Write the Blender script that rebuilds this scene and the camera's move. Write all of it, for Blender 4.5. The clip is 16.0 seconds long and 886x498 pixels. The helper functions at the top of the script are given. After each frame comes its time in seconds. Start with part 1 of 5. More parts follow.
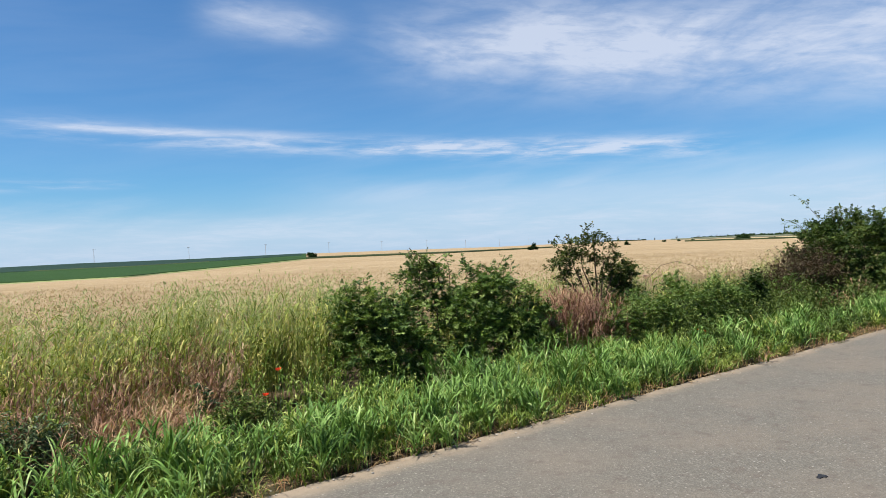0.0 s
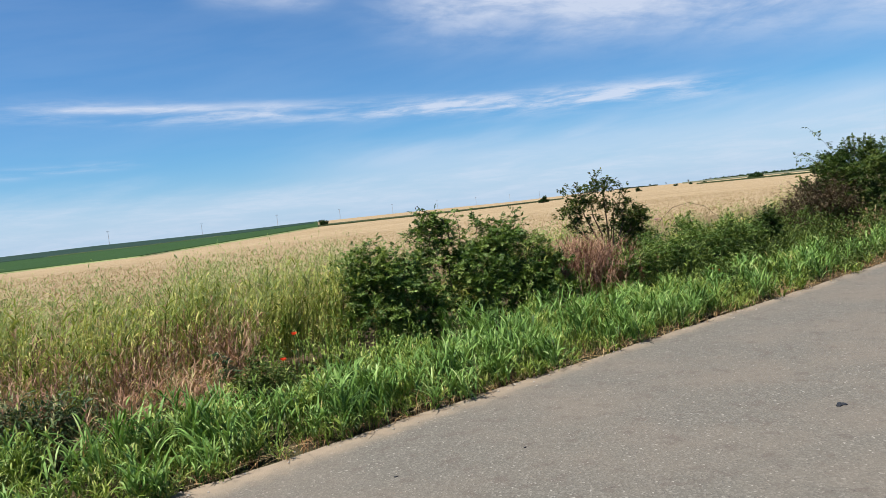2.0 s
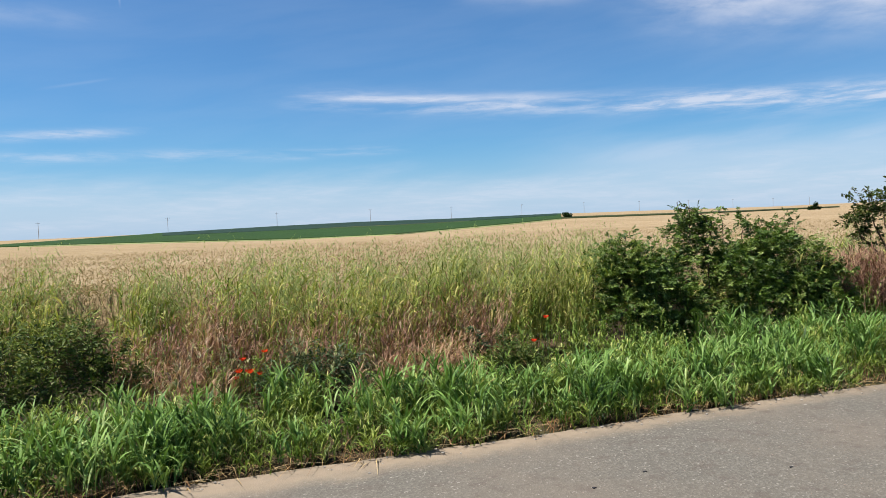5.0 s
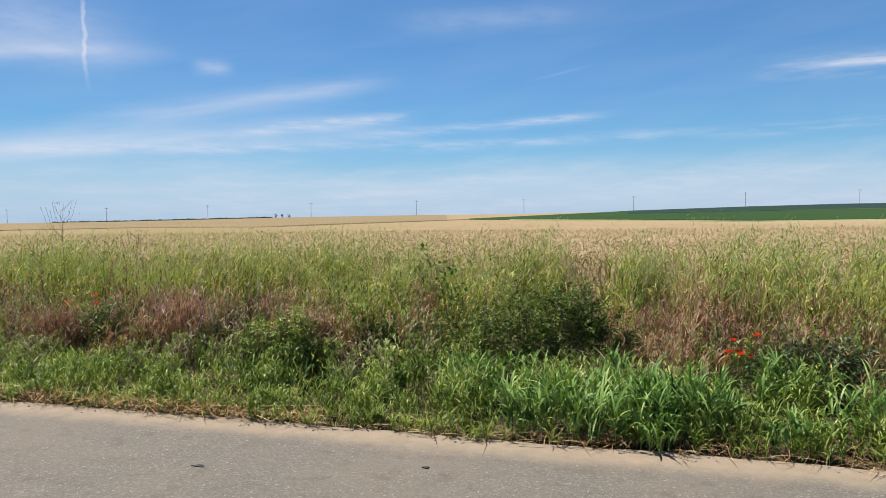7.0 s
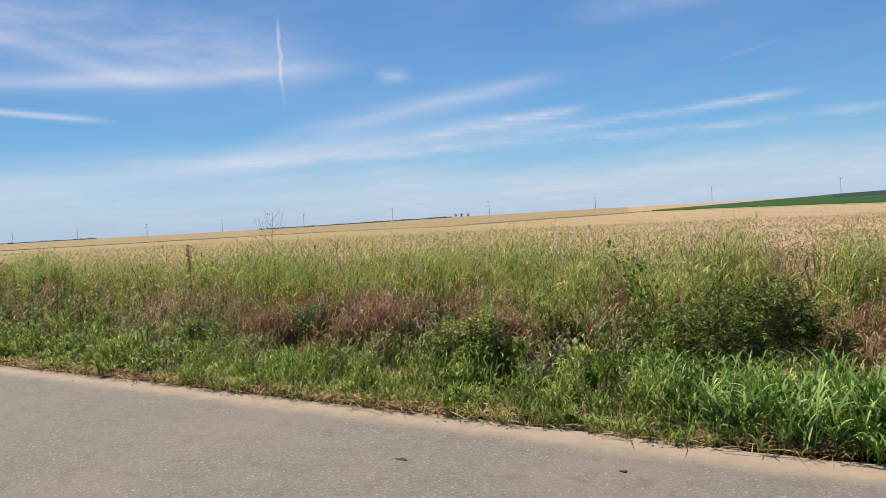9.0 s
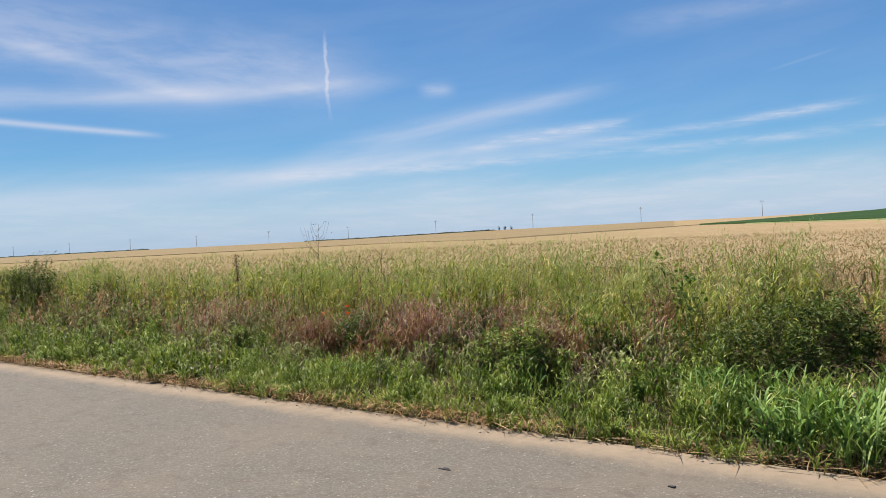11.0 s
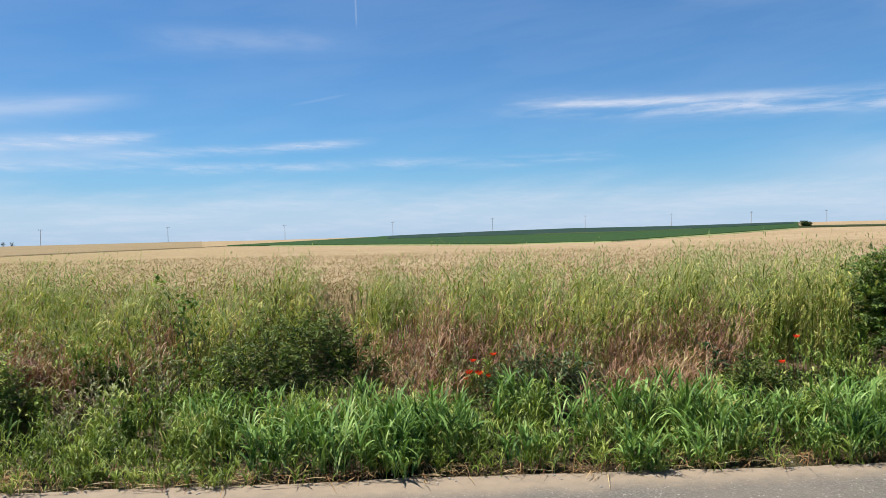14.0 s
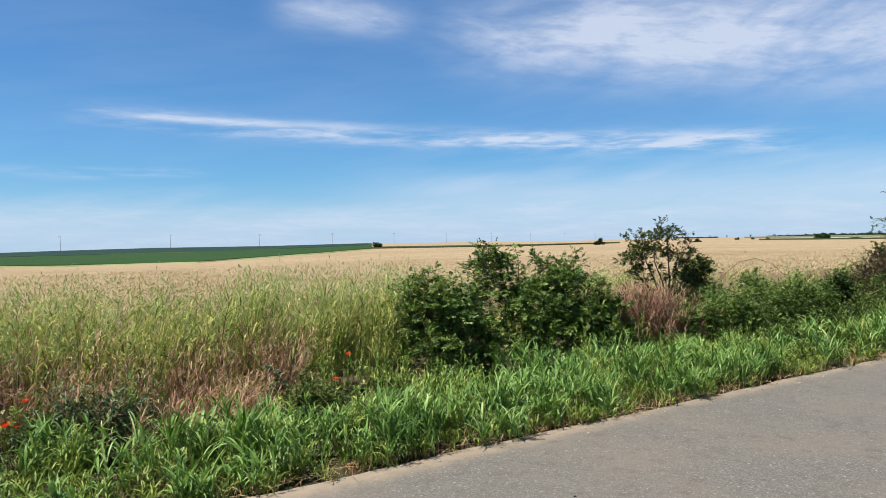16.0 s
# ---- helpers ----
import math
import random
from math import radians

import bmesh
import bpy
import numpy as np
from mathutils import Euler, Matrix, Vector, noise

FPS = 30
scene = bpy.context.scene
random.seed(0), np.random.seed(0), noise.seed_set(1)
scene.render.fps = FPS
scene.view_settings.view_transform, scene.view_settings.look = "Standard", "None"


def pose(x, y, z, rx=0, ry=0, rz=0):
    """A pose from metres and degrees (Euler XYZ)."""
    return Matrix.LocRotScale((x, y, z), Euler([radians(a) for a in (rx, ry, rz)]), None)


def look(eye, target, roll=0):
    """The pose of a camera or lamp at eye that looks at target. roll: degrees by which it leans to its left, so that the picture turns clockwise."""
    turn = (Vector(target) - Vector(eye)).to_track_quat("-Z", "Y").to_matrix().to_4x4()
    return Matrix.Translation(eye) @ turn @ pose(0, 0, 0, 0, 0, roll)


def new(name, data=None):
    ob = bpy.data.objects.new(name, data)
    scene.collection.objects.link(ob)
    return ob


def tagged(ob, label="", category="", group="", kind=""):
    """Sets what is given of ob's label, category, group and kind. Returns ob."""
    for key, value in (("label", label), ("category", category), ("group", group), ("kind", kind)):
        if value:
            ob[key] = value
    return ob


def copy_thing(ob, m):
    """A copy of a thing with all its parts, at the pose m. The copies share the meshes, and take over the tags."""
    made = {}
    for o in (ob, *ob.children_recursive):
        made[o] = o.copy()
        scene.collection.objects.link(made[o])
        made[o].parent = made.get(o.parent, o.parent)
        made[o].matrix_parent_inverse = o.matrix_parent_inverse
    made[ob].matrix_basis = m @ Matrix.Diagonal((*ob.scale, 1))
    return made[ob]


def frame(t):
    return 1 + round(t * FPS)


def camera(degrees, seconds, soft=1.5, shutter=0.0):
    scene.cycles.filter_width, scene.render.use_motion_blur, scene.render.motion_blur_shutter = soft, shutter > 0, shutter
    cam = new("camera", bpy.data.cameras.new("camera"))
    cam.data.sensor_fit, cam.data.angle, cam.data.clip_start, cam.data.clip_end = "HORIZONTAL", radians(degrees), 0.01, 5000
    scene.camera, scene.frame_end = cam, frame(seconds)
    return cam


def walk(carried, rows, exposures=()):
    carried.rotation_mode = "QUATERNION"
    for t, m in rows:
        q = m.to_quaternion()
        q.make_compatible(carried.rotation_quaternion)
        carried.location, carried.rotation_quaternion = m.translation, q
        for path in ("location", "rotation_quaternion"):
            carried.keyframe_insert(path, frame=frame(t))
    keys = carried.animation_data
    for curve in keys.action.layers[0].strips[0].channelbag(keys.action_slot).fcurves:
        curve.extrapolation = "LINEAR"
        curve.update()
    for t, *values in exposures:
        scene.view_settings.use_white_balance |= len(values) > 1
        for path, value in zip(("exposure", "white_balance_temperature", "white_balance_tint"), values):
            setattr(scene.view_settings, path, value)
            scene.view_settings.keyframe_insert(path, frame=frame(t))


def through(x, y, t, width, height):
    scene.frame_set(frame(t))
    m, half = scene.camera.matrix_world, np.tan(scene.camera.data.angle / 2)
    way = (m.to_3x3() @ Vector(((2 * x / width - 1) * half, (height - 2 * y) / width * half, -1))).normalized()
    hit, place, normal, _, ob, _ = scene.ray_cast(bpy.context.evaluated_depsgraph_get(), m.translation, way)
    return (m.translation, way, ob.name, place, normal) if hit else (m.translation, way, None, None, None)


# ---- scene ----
# The road runs along x, the fields lie towards +y; the man-high eye turns on the near lane.
cam = camera(63.86, 16.0, 0.4)
PATH = [  # seconds, x, y, z, turns about x, y and z
    (0.0, 0.000, -0.000, 1.600, 90.39, 2.66, -39.20),
    (0.5, 0.037, -0.005, 1.608, 90.24, 2.99, -45.79),
    (1.0, 0.065, -0.012, 1.582, 88.64, 5.47, -45.71),
    (1.5, 0.033, 0.002, 1.570, 87.58, 4.83, -41.21),
    (2.0, 0.046, 0.004, 1.558, 87.18, 6.45, -38.30),
    (2.5, 0.020, 0.030, 1.567, 86.84, 5.74, -34.98),
    (3.0, -0.017, 0.014, 1.566, 90.25, 5.84, -30.65),
    (5.5, -0.183, 0.038, 1.524, 87.88, 2.20, -10.02),
    (6.0, -0.242, 0.024, 1.528, 87.90, 2.62, -1.80),
    (6.5, -0.270, -0.014, 1.520, 87.44, 3.34, 7.26),
    (7.0, -0.363, -0.037, 1.507, 87.44, 0.84, 17.24),
    (7.5, -0.392, -0.070, 1.516, 85.37, 2.70, 27.51),
    (8.0, -0.426, -0.101, 1.519, 85.41, 2.51, 31.37),
    (8.5, -0.409, -0.081, 1.544, 87.14, 3.07, 30.52),
    (11.0, -0.426, -0.082, 1.514, 88.86, 2.89, 34.96),
    (11.5, -0.426, -0.070, 1.515, 87.90, 3.01, 31.96),
    (12.0, -0.414, -0.049, 1.518, 87.20, 3.23, 30.57),
    (12.5, -0.394, -0.015, 1.505, 86.53, 2.94, 24.04),
    (13.0, -0.365, 0.019, 1.515, 87.63, 3.06, 15.93),
    (13.5, -0.302, 0.036, 1.525, 88.89, 1.19, 7.48),
    (14.0, -0.244, 0.086, 1.529, 89.12, 1.40, -1.76),
    (14.5, -0.179, 0.101, 1.535, 89.42, 1.50, -9.69),
    (15.0, -0.129, 0.111, 1.541, 89.62, 1.14, -18.47),
    (15.5, -0.057, 0.121, 1.550, 89.10, 1.12, -28.12),
    (16.0, -0.007, 0.095, 1.569, 89.95, 1.32, -34.03),
]
# the rows on either side of the longer sweeps
TURNS = [(3.2, look((-0.039, 0.030, 1.558), (0.936, 1.776, 1.538), -5.4)), (5.3, look((-0.150, 0.035, 1.520), (0.342, 1.972, 1.449), -1.9)), (10.8, look((-0.434, -0.082, 1.512), (-1.629, 1.520, 1.457), -3.3))]
walk(cam, sorted([(t, pose(*p)) for t, *p in PATH] + TURNS, key=lambda row: row[0]), [(0.0, 0.93, 6400, 9.5), (0.5, 0.93, 6150, 8), (2.0, 0.92, 6400, 10), (3.0, 0.93, 6250, 9), (5.5, 0.90, 6550, 11), (7.0, 0.89, 6600, 11.5), (8.5, 0.87, 6780, 13.5), (12.0, 0.87, 6780, 13.5), (13.0, 0.89, 6650, 13), (14.0, 0.92, 6450, 10.5), (15.5, 0.93, 6400, 10), (16.0, 0.93, 6350, 9.5)])

# ---- light ----
SUN_TURN, SUN_HIGH = radians(80), radians(66)   # a high June sun along the road: shadows fall short to the right


class Nodes:
    """A small helper to wire node trees."""

    def __init__(self, tree):
        self.tree = tree

    def add(self, kind, **settings):
        node = self.tree.nodes.new(kind)
        for key, value in settings.items():
            setattr(node, key, value)
        return node

    def put(self, target, value):
        if isinstance(value, bpy.types.NodeSocket):
            self.tree.links.new(value, target)
        else:
            target.default_value = value

    def math(self, op, a, b=0.0, c=None):
        node = self.add("ShaderNodeMath", operation=op)
        self.put(node.inputs[0], a)
        self.put(node.inputs[1], b)
        if c is not None:
            self.put(node.inputs[2], c)
        return node.outputs[0]

    def mix(self, fac, a, b, blend="MIX"):
        node = self.add("ShaderNodeMix", data_type="RGBA", blend_type=blend)
        self.put(node.inputs[0], fac)
        self.put(node.inputs[6], a)
        self.put(node.inputs[7], b)
        return node.outputs[2]

    def smooth(self, x, low, high, to_low=0.0, to_high=1.0):
        node = self.add("ShaderNodeMapRange", interpolation_type="SMOOTHSTEP")
        for k, v in enumerate((x, low, high, to_low, to_high)):
            self.put(node.inputs[k], v)
        return node.outputs[0]

    def noise(self, vector, scale, detail=3.0, rough=0.55, warp=0.0):
        node = self.add("ShaderNodeTexNoise")
        if vector is not None:
            self.put(node.inputs["Vector"], vector)
        self.put(node.inputs["Scale"], scale)
        self.put(node.inputs["Detail"], detail)
        self.put(node.inputs["Roughness"], rough)
        self.put(node.inputs["Distortion"], warp)
        return node.outputs[0]

    def ramp(self, fac, stops):
        node = self.add("ShaderNodeValToRGB")
        while len(node.color_ramp.elements) < len(stops):
            node.color_ramp.elements.new(0.5)
        for e, (p, c) in zip(node.color_ramp.elements, stops):
            e.position, e.color = p, (*c, 1.0)
        self.put(node.inputs[0], fac)
        return node.outputs[0]


world = bpy.data.worlds.new("sky")
scene.world = world
world.use_nodes = True
w = Nodes(world.node_tree)
world.node_tree.nodes.clear()
sky = w.add("ShaderNodeTexSky", sky_type="NISHITA", sun_disc=False, sun_elevation=SUN_HIGH, sun_rotation=-SUN_TURN,
            altitude=80.0, air_density=1.0, dust_density=0.25, ozone_density=2.5)
way = w.add("ShaderNodeTexCoord").outputs["Generated"]
parts = w.add("ShaderNodeSeparateXYZ")
w.put(parts.inputs[0], way)
wx, wy, wz = parts.outputs
high = w.math("MULTIPLY", w.math("ARCSINE", wz), 57.2958)
turn = w.math("MULTIPLY", w.math("ARCTAN2", w.math("MULTIPLY", wx, -1.0), wy), 57.2958)
flat = w.add("ShaderNodeCombineXYZ")
w.put(flat.inputs[0], turn)
w.put(flat.inputs[1], high)


def stretched(across, up, shear=0.0):
    v = w.add("ShaderNodeCombineXYZ")
    w.put(v.inputs[0], w.math("MULTIPLY", turn, across))
    w.put(v.inputs[1], w.math("MULTIPLY", w.math("MULTIPLY_ADD", turn, -shear, high), up))
    return v.outputs[0]


def streak(a0, e0, a1, e1, thick, amount, soft=4.0, grain=None):
    """A band of high cloud from one bearing and height to another, in degrees."""
    slope = (e1 - e0) / (a1 - a0)
    line = w.math("MULTIPLY_ADD", turn, slope, e0 - slope * a0)
    off = w.math("DIVIDE", w.math("SUBTRACT", high, line), thick)
    body = w.math("POWER", 2.71828, w.math("MULTIPLY", w.math("MULTIPLY", off, off), -1.0))
    lo, hi = min(a0, a1), max(a0, a1)
    ends = w.math("MULTIPLY", w.smooth(turn, lo - soft, lo + soft), w.smooth(turn, hi - soft, hi + soft, 1.0, 0.0))
    body = w.math("MULTIPLY", w.math("MULTIPLY", body, ends), amount)
    if grain is not None:
        body = w.math("MULTIPLY", body, grain)
    return body


fine = w.smooth(w.noise(stretched(0.10, 0.75), 1.0, 6.0, 0.62, 0.25), 0.34, 0.66)
fine = w.math("MULTIPLY", fine, w.smooth(w.noise(stretched(0.32, 2.3, 0.04), 1.0, 6.0, 0.66, 0.5), 0.32, 0.62, 0.40, 1.12))
wisp = w.smooth(w.noise(stretched(0.07, 0.42, -0.12), 1.0, 6.0, 0.55, 0.3), 0.28, 0.72, 0.3, 1.0)
lumps = w.smooth(w.noise(stretched(0.085, 0.26, -0.05), 1.0, 7.0, 0.58, 0.4), 0.26, 0.60, 0.26, 1.0)
lumps = w.math("MULTIPLY", lumps, w.smooth(w.noise(stretched(0.22, 0.9, 0.12), 1.0, 6.0, 0.62, 0.3), 0.30, 0.62, 0.55, 1.0))
bands = [
    streak(-8, 10.2, -60, 7.3, 0.7, 0.78, 4, fine), streak(-10, 10.25, -28, 9.8, 0.3, 0.45, 4), streak(-36, 8.4, -62, 6.9, 0.9, 0.4, 5, fine),
    streak(-5, 5.9, -15, 6.2, 0.35, 0.55, 3, fine), streak(-36, 16.4, -76, 11.0, 2.5, 0.85, 5, lumps),
    streak(-42, 18.4, -76, 14.2, 2.2, 0.7, 5, lumps), streak(-22, 18.6, -31, 17.8, 1.3, 0.75, 3, lumps), streak(-30, 4.8, -76, 4.6, 1.5, 0.55, 8, wisp),
    streak(23, 6.6, 5, 7.7, 0.35, 0.6, 3, fine), streak(20.5, 8.0, 32, 7.0, 0.38, 0.9, 2.5, fine), streak(44, 7.2, 23, 10.6, 0.8, 0.52, 4, wisp),
    streak(70, 3.6, 24, 6.9, 1.2, 0.66, 6, wisp), streak(48, 5.2, -3, 6.1, 0.42, 0.48, 5, fine), streak(70, 10.6, 40, 12.2, 0.7, 0.50, 4, wisp),
    streak(70, 15.4, 43, 13.0, 2.6, 0.46, 6, lumps), streak(66, 14.6, 54, 11.6, 0.6, 0.45, 3, wisp), streak(68, 9.3, 57, 8.5, 0.22, 0.6, 2),
    streak(36, 11.5, 33.7, 11.5, 0.5, 0.5, 0.8, lumps), streak(9.5, 10.7, 6, 11.4, 0.10, 0.10, 1.2), streak(20, 15.2, 6, 15.4, 0.8, 0.22, 4, lumps),
]
trail = w.math("ABSOLUTE", w.math("SUBTRACT", turn, w.math("MULTIPLY_ADD", w.noise(flat.outputs[0], 0.5, 3.0), 0.9, 43.1)))
trail = w.math("MULTIPLY", w.smooth(trail, 0.03, 0.22, 1.0, 0.0), w.math("MULTIPLY", w.smooth(high, 8.9, 12.5), w.smooth(high, 14.6, 16.5, 1.0, 0.0)))
cloud = bands[0]
second = w.math("ABSOLUTE", w.math("SUBTRACT", turn, w.math("MULTIPLY_ADD", high, 0.02, 4.4)))
second = w.math("MULTIPLY", w.smooth(second, 0.02, 0.11, 1.0, 0.0), w.math("MULTIPLY", w.smooth(high, 16.2, 17.2), w.smooth(high, 19.0, 22.0, 1.0, 0.0)))
for band in bands[1:] + [w.math("MULTIPLY", trail, 0.42), w.math("MULTIPLY", second, 0.20)]:
    cloud = w.math("ADD", cloud, band)
veil = w.math("MULTIPLY", w.smooth(w.math("ADD", high, w.math("MULTIPLY", w.math("SUBTRACT", wisp, 0.6), 2.2)), 2.6, 5.2, w.smooth(turn, 15.0, 60.0, 1.0, 0.62), 0.0), w.math("MULTIPLY_ADD", fine, 0.30, 0.34))
haze = w.smooth(high, -1.0, 2.4, 0.30, 0.0)
thin = w.math("MULTIPLY", w.math("MULTIPLY", wisp, 0.09), w.smooth(high, 2.0, 8.0))
cloud = w.math("ADD", w.math("ADD", cloud, w.math("SUBTRACT", veil, haze)), thin)
cloud = w.math("MINIMUM", w.math("MAXIMUM", cloud, 0.0), 0.95)
# a June midday sky: the clear blue is a little deeper than the model's own
blue = w.mix(1.0, sky.outputs[0], (0.51, 0.95, 1.28, 1.0), "MULTIPLY")
blue = w.mix(w.smooth(turn, 5.0, 70.0, 0.0, 0.16), blue, (0.0, 0.0, 0.0, 1.0))
blue = w.mix(w.smooth(high, -0.5, 7.0, 0.75, 0.0), blue, (4.8, 6.3, 8.9, 1.0))
tint = w.mix(w.math("MULTIPLY", cloud, 0.80), blue, (7.9, 8.4, 9.6, 1.0))
back = w.add("ShaderNodeBackground")
w.put(back.inputs[0], tint)
w.put(back.inputs[1], 0.050)
w.put(w.add("ShaderNodeOutputWorld").inputs[0], back.outputs[0])

sun = new("sun", bpy.data.lights.new("sun", "SUN"))
sun.data.energy, sun.data.angle, sun.data.color = 5.0, radians(0.55), (1.0, 0.95, 0.87)
sun.matrix_world = look((-math.sin(SUN_TURN) * math.cos(SUN_HIGH) * 50, math.cos(SUN_TURN) * math.cos(SUN_HIGH) * 50, math.sin(SUN_HIGH) * 50), (0, 0, 0))


# ---- materials ----
def material(name):
    m = bpy.data.materials.new(name)
    m.use_nodes = True
    m.node_tree.nodes.clear()
    return m, Nodes(m.node_tree)


def finish(n, shader):
    n.put(n.add("ShaderNodeOutputMaterial").inputs[0], shader)


def surface(n, colour, rough=0.8, bump=None, depth=0.01, strength=0.5, gloss=0.3):
    p = n.add("ShaderNodeBsdfPrincipled")
    n.put(p.inputs["Base Color"], colour)
    n.put(p.inputs["Roughness"], rough)
    n.put(p.inputs["Specular IOR Level"], gloss)
    if bump is not None:
        b = n.add("ShaderNodeBump")
        n.put(b.inputs["Height"], bump)
        n.put(b.inputs["Distance"], depth)
        n.put(b.inputs["Strength"], strength)
        n.put(p.inputs["Normal"], b.outputs[0])
    return p.outputs[0]


def leafy(name, stops, through=0.35, rough=0.5, patch=0.6, spread=0.35, shine=0.10):
    """Leaves and blades: each island has its own tone along the stops, and patches of ground drift together."""
    m, n = material(name)
    place = n.add("ShaderNodeTexCoord").outputs["Object"]
    own = n.add("ShaderNodeNewGeometry").outputs["Random Per Island"]
    drift = n.smooth(n.noise(place, patch, 3.0), 0.36, 0.64)
    at = n.math("ADD", n.math("MULTIPLY", own, 1.0 - spread), n.math("MULTIPLY", drift, spread))
    colour = n.ramp(at, stops)
    vein = n.math("MULTIPLY_ADD", n.noise(place, 60.0, 2.0), 0.5, 0.75)
    colour = n.mix(1.0, colour, n.ramp(vein, [(0.0, (0.0, 0.0, 0.0)), (1.0, (1.0, 1.0, 1.0))]), "MULTIPLY")
    p = n.add("ShaderNodeBsdfPrincipled")
    n.put(p.inputs["Base Color"], colour)
    n.put(p.inputs["Roughness"], rough)
    n.put(p.inputs["Specular IOR Level"], shine)
    t = n.add("ShaderNodeBsdfTranslucent")
    n.put(t.inputs[0], n.mix(1.0, colour, (1.15, 1.15, 0.65, 1.0), "MULTIPLY"))
    both = n.add("ShaderNodeMixShader")
    n.put(both.inputs[0], through)
    n.put(both.inputs[1], p.outputs[0])
    n.put(both.inputs[2], t.outputs[0])
    finish(n, both.outputs[0])
    return m


# end stops of the verge plants also paint shade in gaps and sunlit bits
GRASS = leafy("verge grass", [(0.0, (0.023, 0.046, 0.007)), (0.3, (0.097, 0.146, 0.021)), (0.65, (0.194, 0.262, 0.046)), (0.92, (0.353, 0.388, 0.108)), (1.0, (0.433, 0.319, 0.148))], 0.20, rough=0.45, shine=0.20, patch=4.0, spread=0.45)
TUFT = leafy("broad green blades", [(0.0, (0.020, 0.050, 0.010)), (0.3, (0.078, 0.157, 0.030)), (0.7, (0.188, 0.308, 0.076)), (1.0, (0.381, 0.459, 0.190))], 0.20, shine=0.15, rough=0.52, patch=3.0, spread=0.4)
OAT = leafy("wild oat", [(0.0, (0.040, 0.066, 0.011)), (0.3, (0.150, 0.200, 0.036)), (0.6, (0.300, 0.325, 0.080)), (0.88, (0.50, 0.45, 0.16)), (1.0, (0.52, 0.39, 0.18))], 0.25, patch=3.0, spread=0.45)
SPIKE = leafy("oat spikelet", [(0.0, (0.17, 0.23, 0.075)), (0.5, (0.27, 0.33, 0.13)), (1.0, (0.41, 0.40, 0.20))], 0.38)
STRAW = leafy("straw", [(0.0, (0.10, 0.046, 0.024)), (0.35, (0.23, 0.125, 0.058)), (0.7, (0.36, 0.245, 0.115)), (1.0, (0.50, 0.39, 0.21))], 0.14, patch=2.0)
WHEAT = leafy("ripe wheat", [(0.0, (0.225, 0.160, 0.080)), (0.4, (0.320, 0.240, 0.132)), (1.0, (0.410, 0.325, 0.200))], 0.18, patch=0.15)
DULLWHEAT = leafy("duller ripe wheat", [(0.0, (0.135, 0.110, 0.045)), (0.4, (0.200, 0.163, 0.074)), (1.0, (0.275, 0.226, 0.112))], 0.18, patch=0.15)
PURPLE = leafy("grey-purple weed", [(0.0, (0.052, 0.037, 0.030)), (0.3, (0.201, 0.129, 0.094)), (0.5, (0.190, 0.207, 0.092)), (0.8, (0.310, 0.328, 0.161)), (1.0, (0.483, 0.448, 0.276))], 0.24, patch=4.0, spread=0.5)
RUSSET = leafy("russet seeding weed", [(0.0, (0.077, 0.040, 0.029)), (0.35, (0.230, 0.124, 0.083)), (0.7, (0.378, 0.230, 0.147)), (0.9, (0.496, 0.384, 0.242)), (1.0, (0.472, 0.425, 0.189))], 0.24, patch=3.5, spread=0.5)
WEED = leafy("roadside weed", [(0.0, (0.023, 0.046, 0.009)), (0.35, (0.108, 0.177, 0.030)), (0.7, (0.239, 0.308, 0.071)), (1.0, (0.456, 0.445, 0.171))], 0.20, patch=4.0, spread=0.5)
BUSH = leafy("shrub leaf", [(0.0, (0.022, 0.048, 0.009)), (0.45, (0.078, 0.135, 0.026)), (0.8, (0.170, 0.240, 0.054)), (1.0, (0.31, 0.35, 0.12))], 0.26, shine=0.22, rough=0.45, patch=3.0, spread=0.5)
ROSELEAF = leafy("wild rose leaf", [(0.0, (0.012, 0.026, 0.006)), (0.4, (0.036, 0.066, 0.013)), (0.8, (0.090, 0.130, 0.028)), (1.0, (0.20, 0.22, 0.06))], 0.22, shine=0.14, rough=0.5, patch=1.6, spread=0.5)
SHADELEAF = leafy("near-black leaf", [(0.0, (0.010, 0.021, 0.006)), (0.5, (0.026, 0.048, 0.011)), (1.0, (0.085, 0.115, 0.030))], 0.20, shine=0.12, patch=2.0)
# dark enough that clumps in the bank's hollows read as painted shade
DARKLEAF = leafy("dark leaf", [(0.0, (0.018, 0.034, 0.009)), (0.4, (0.060, 0.096, 0.021)), (0.8, (0.138, 0.180, 0.042)), (1.0, (0.25, 0.27, 0.09))], 0.24, shine=0.14, rough=0.5, patch=3.0)
BLUELEAF = leafy("thistle leaf", [(0.0, (0.020, 0.040, 0.014)), (0.4, (0.058, 0.096, 0.038)), (0.8, (0.125, 0.175, 0.078)), (1.0, (0.24, 0.29, 0.15))], 0.18, shine=0.2, patch=3.0)
WITHERED = leafy("withered weed", [(0.0, (0.030, 0.020, 0.012)), (0.5, (0.072, 0.050, 0.030)), (0.85, (0.150, 0.108, 0.066)), (1.0, (0.10, 0.13, 0.045))], 0.14, patch=2.0)
SAPLEAF = leafy("sapling leaf", [(0.0, (0.0207, 0.0385, 0.00944)), (0.5, (0.0474, 0.077, 0.0178)), (0.8, (0.118, 0.13, 0.0355)), (1.0, (0.142, 0.0651, 0.0355))], 0.22, patch=4.0)
CROPLEAF = leafy("far leaf", [(0.0, (0.0118, 0.0296, 0.0071)), (1.0, (0.0296, 0.0592, 0.0148))], 0.14)
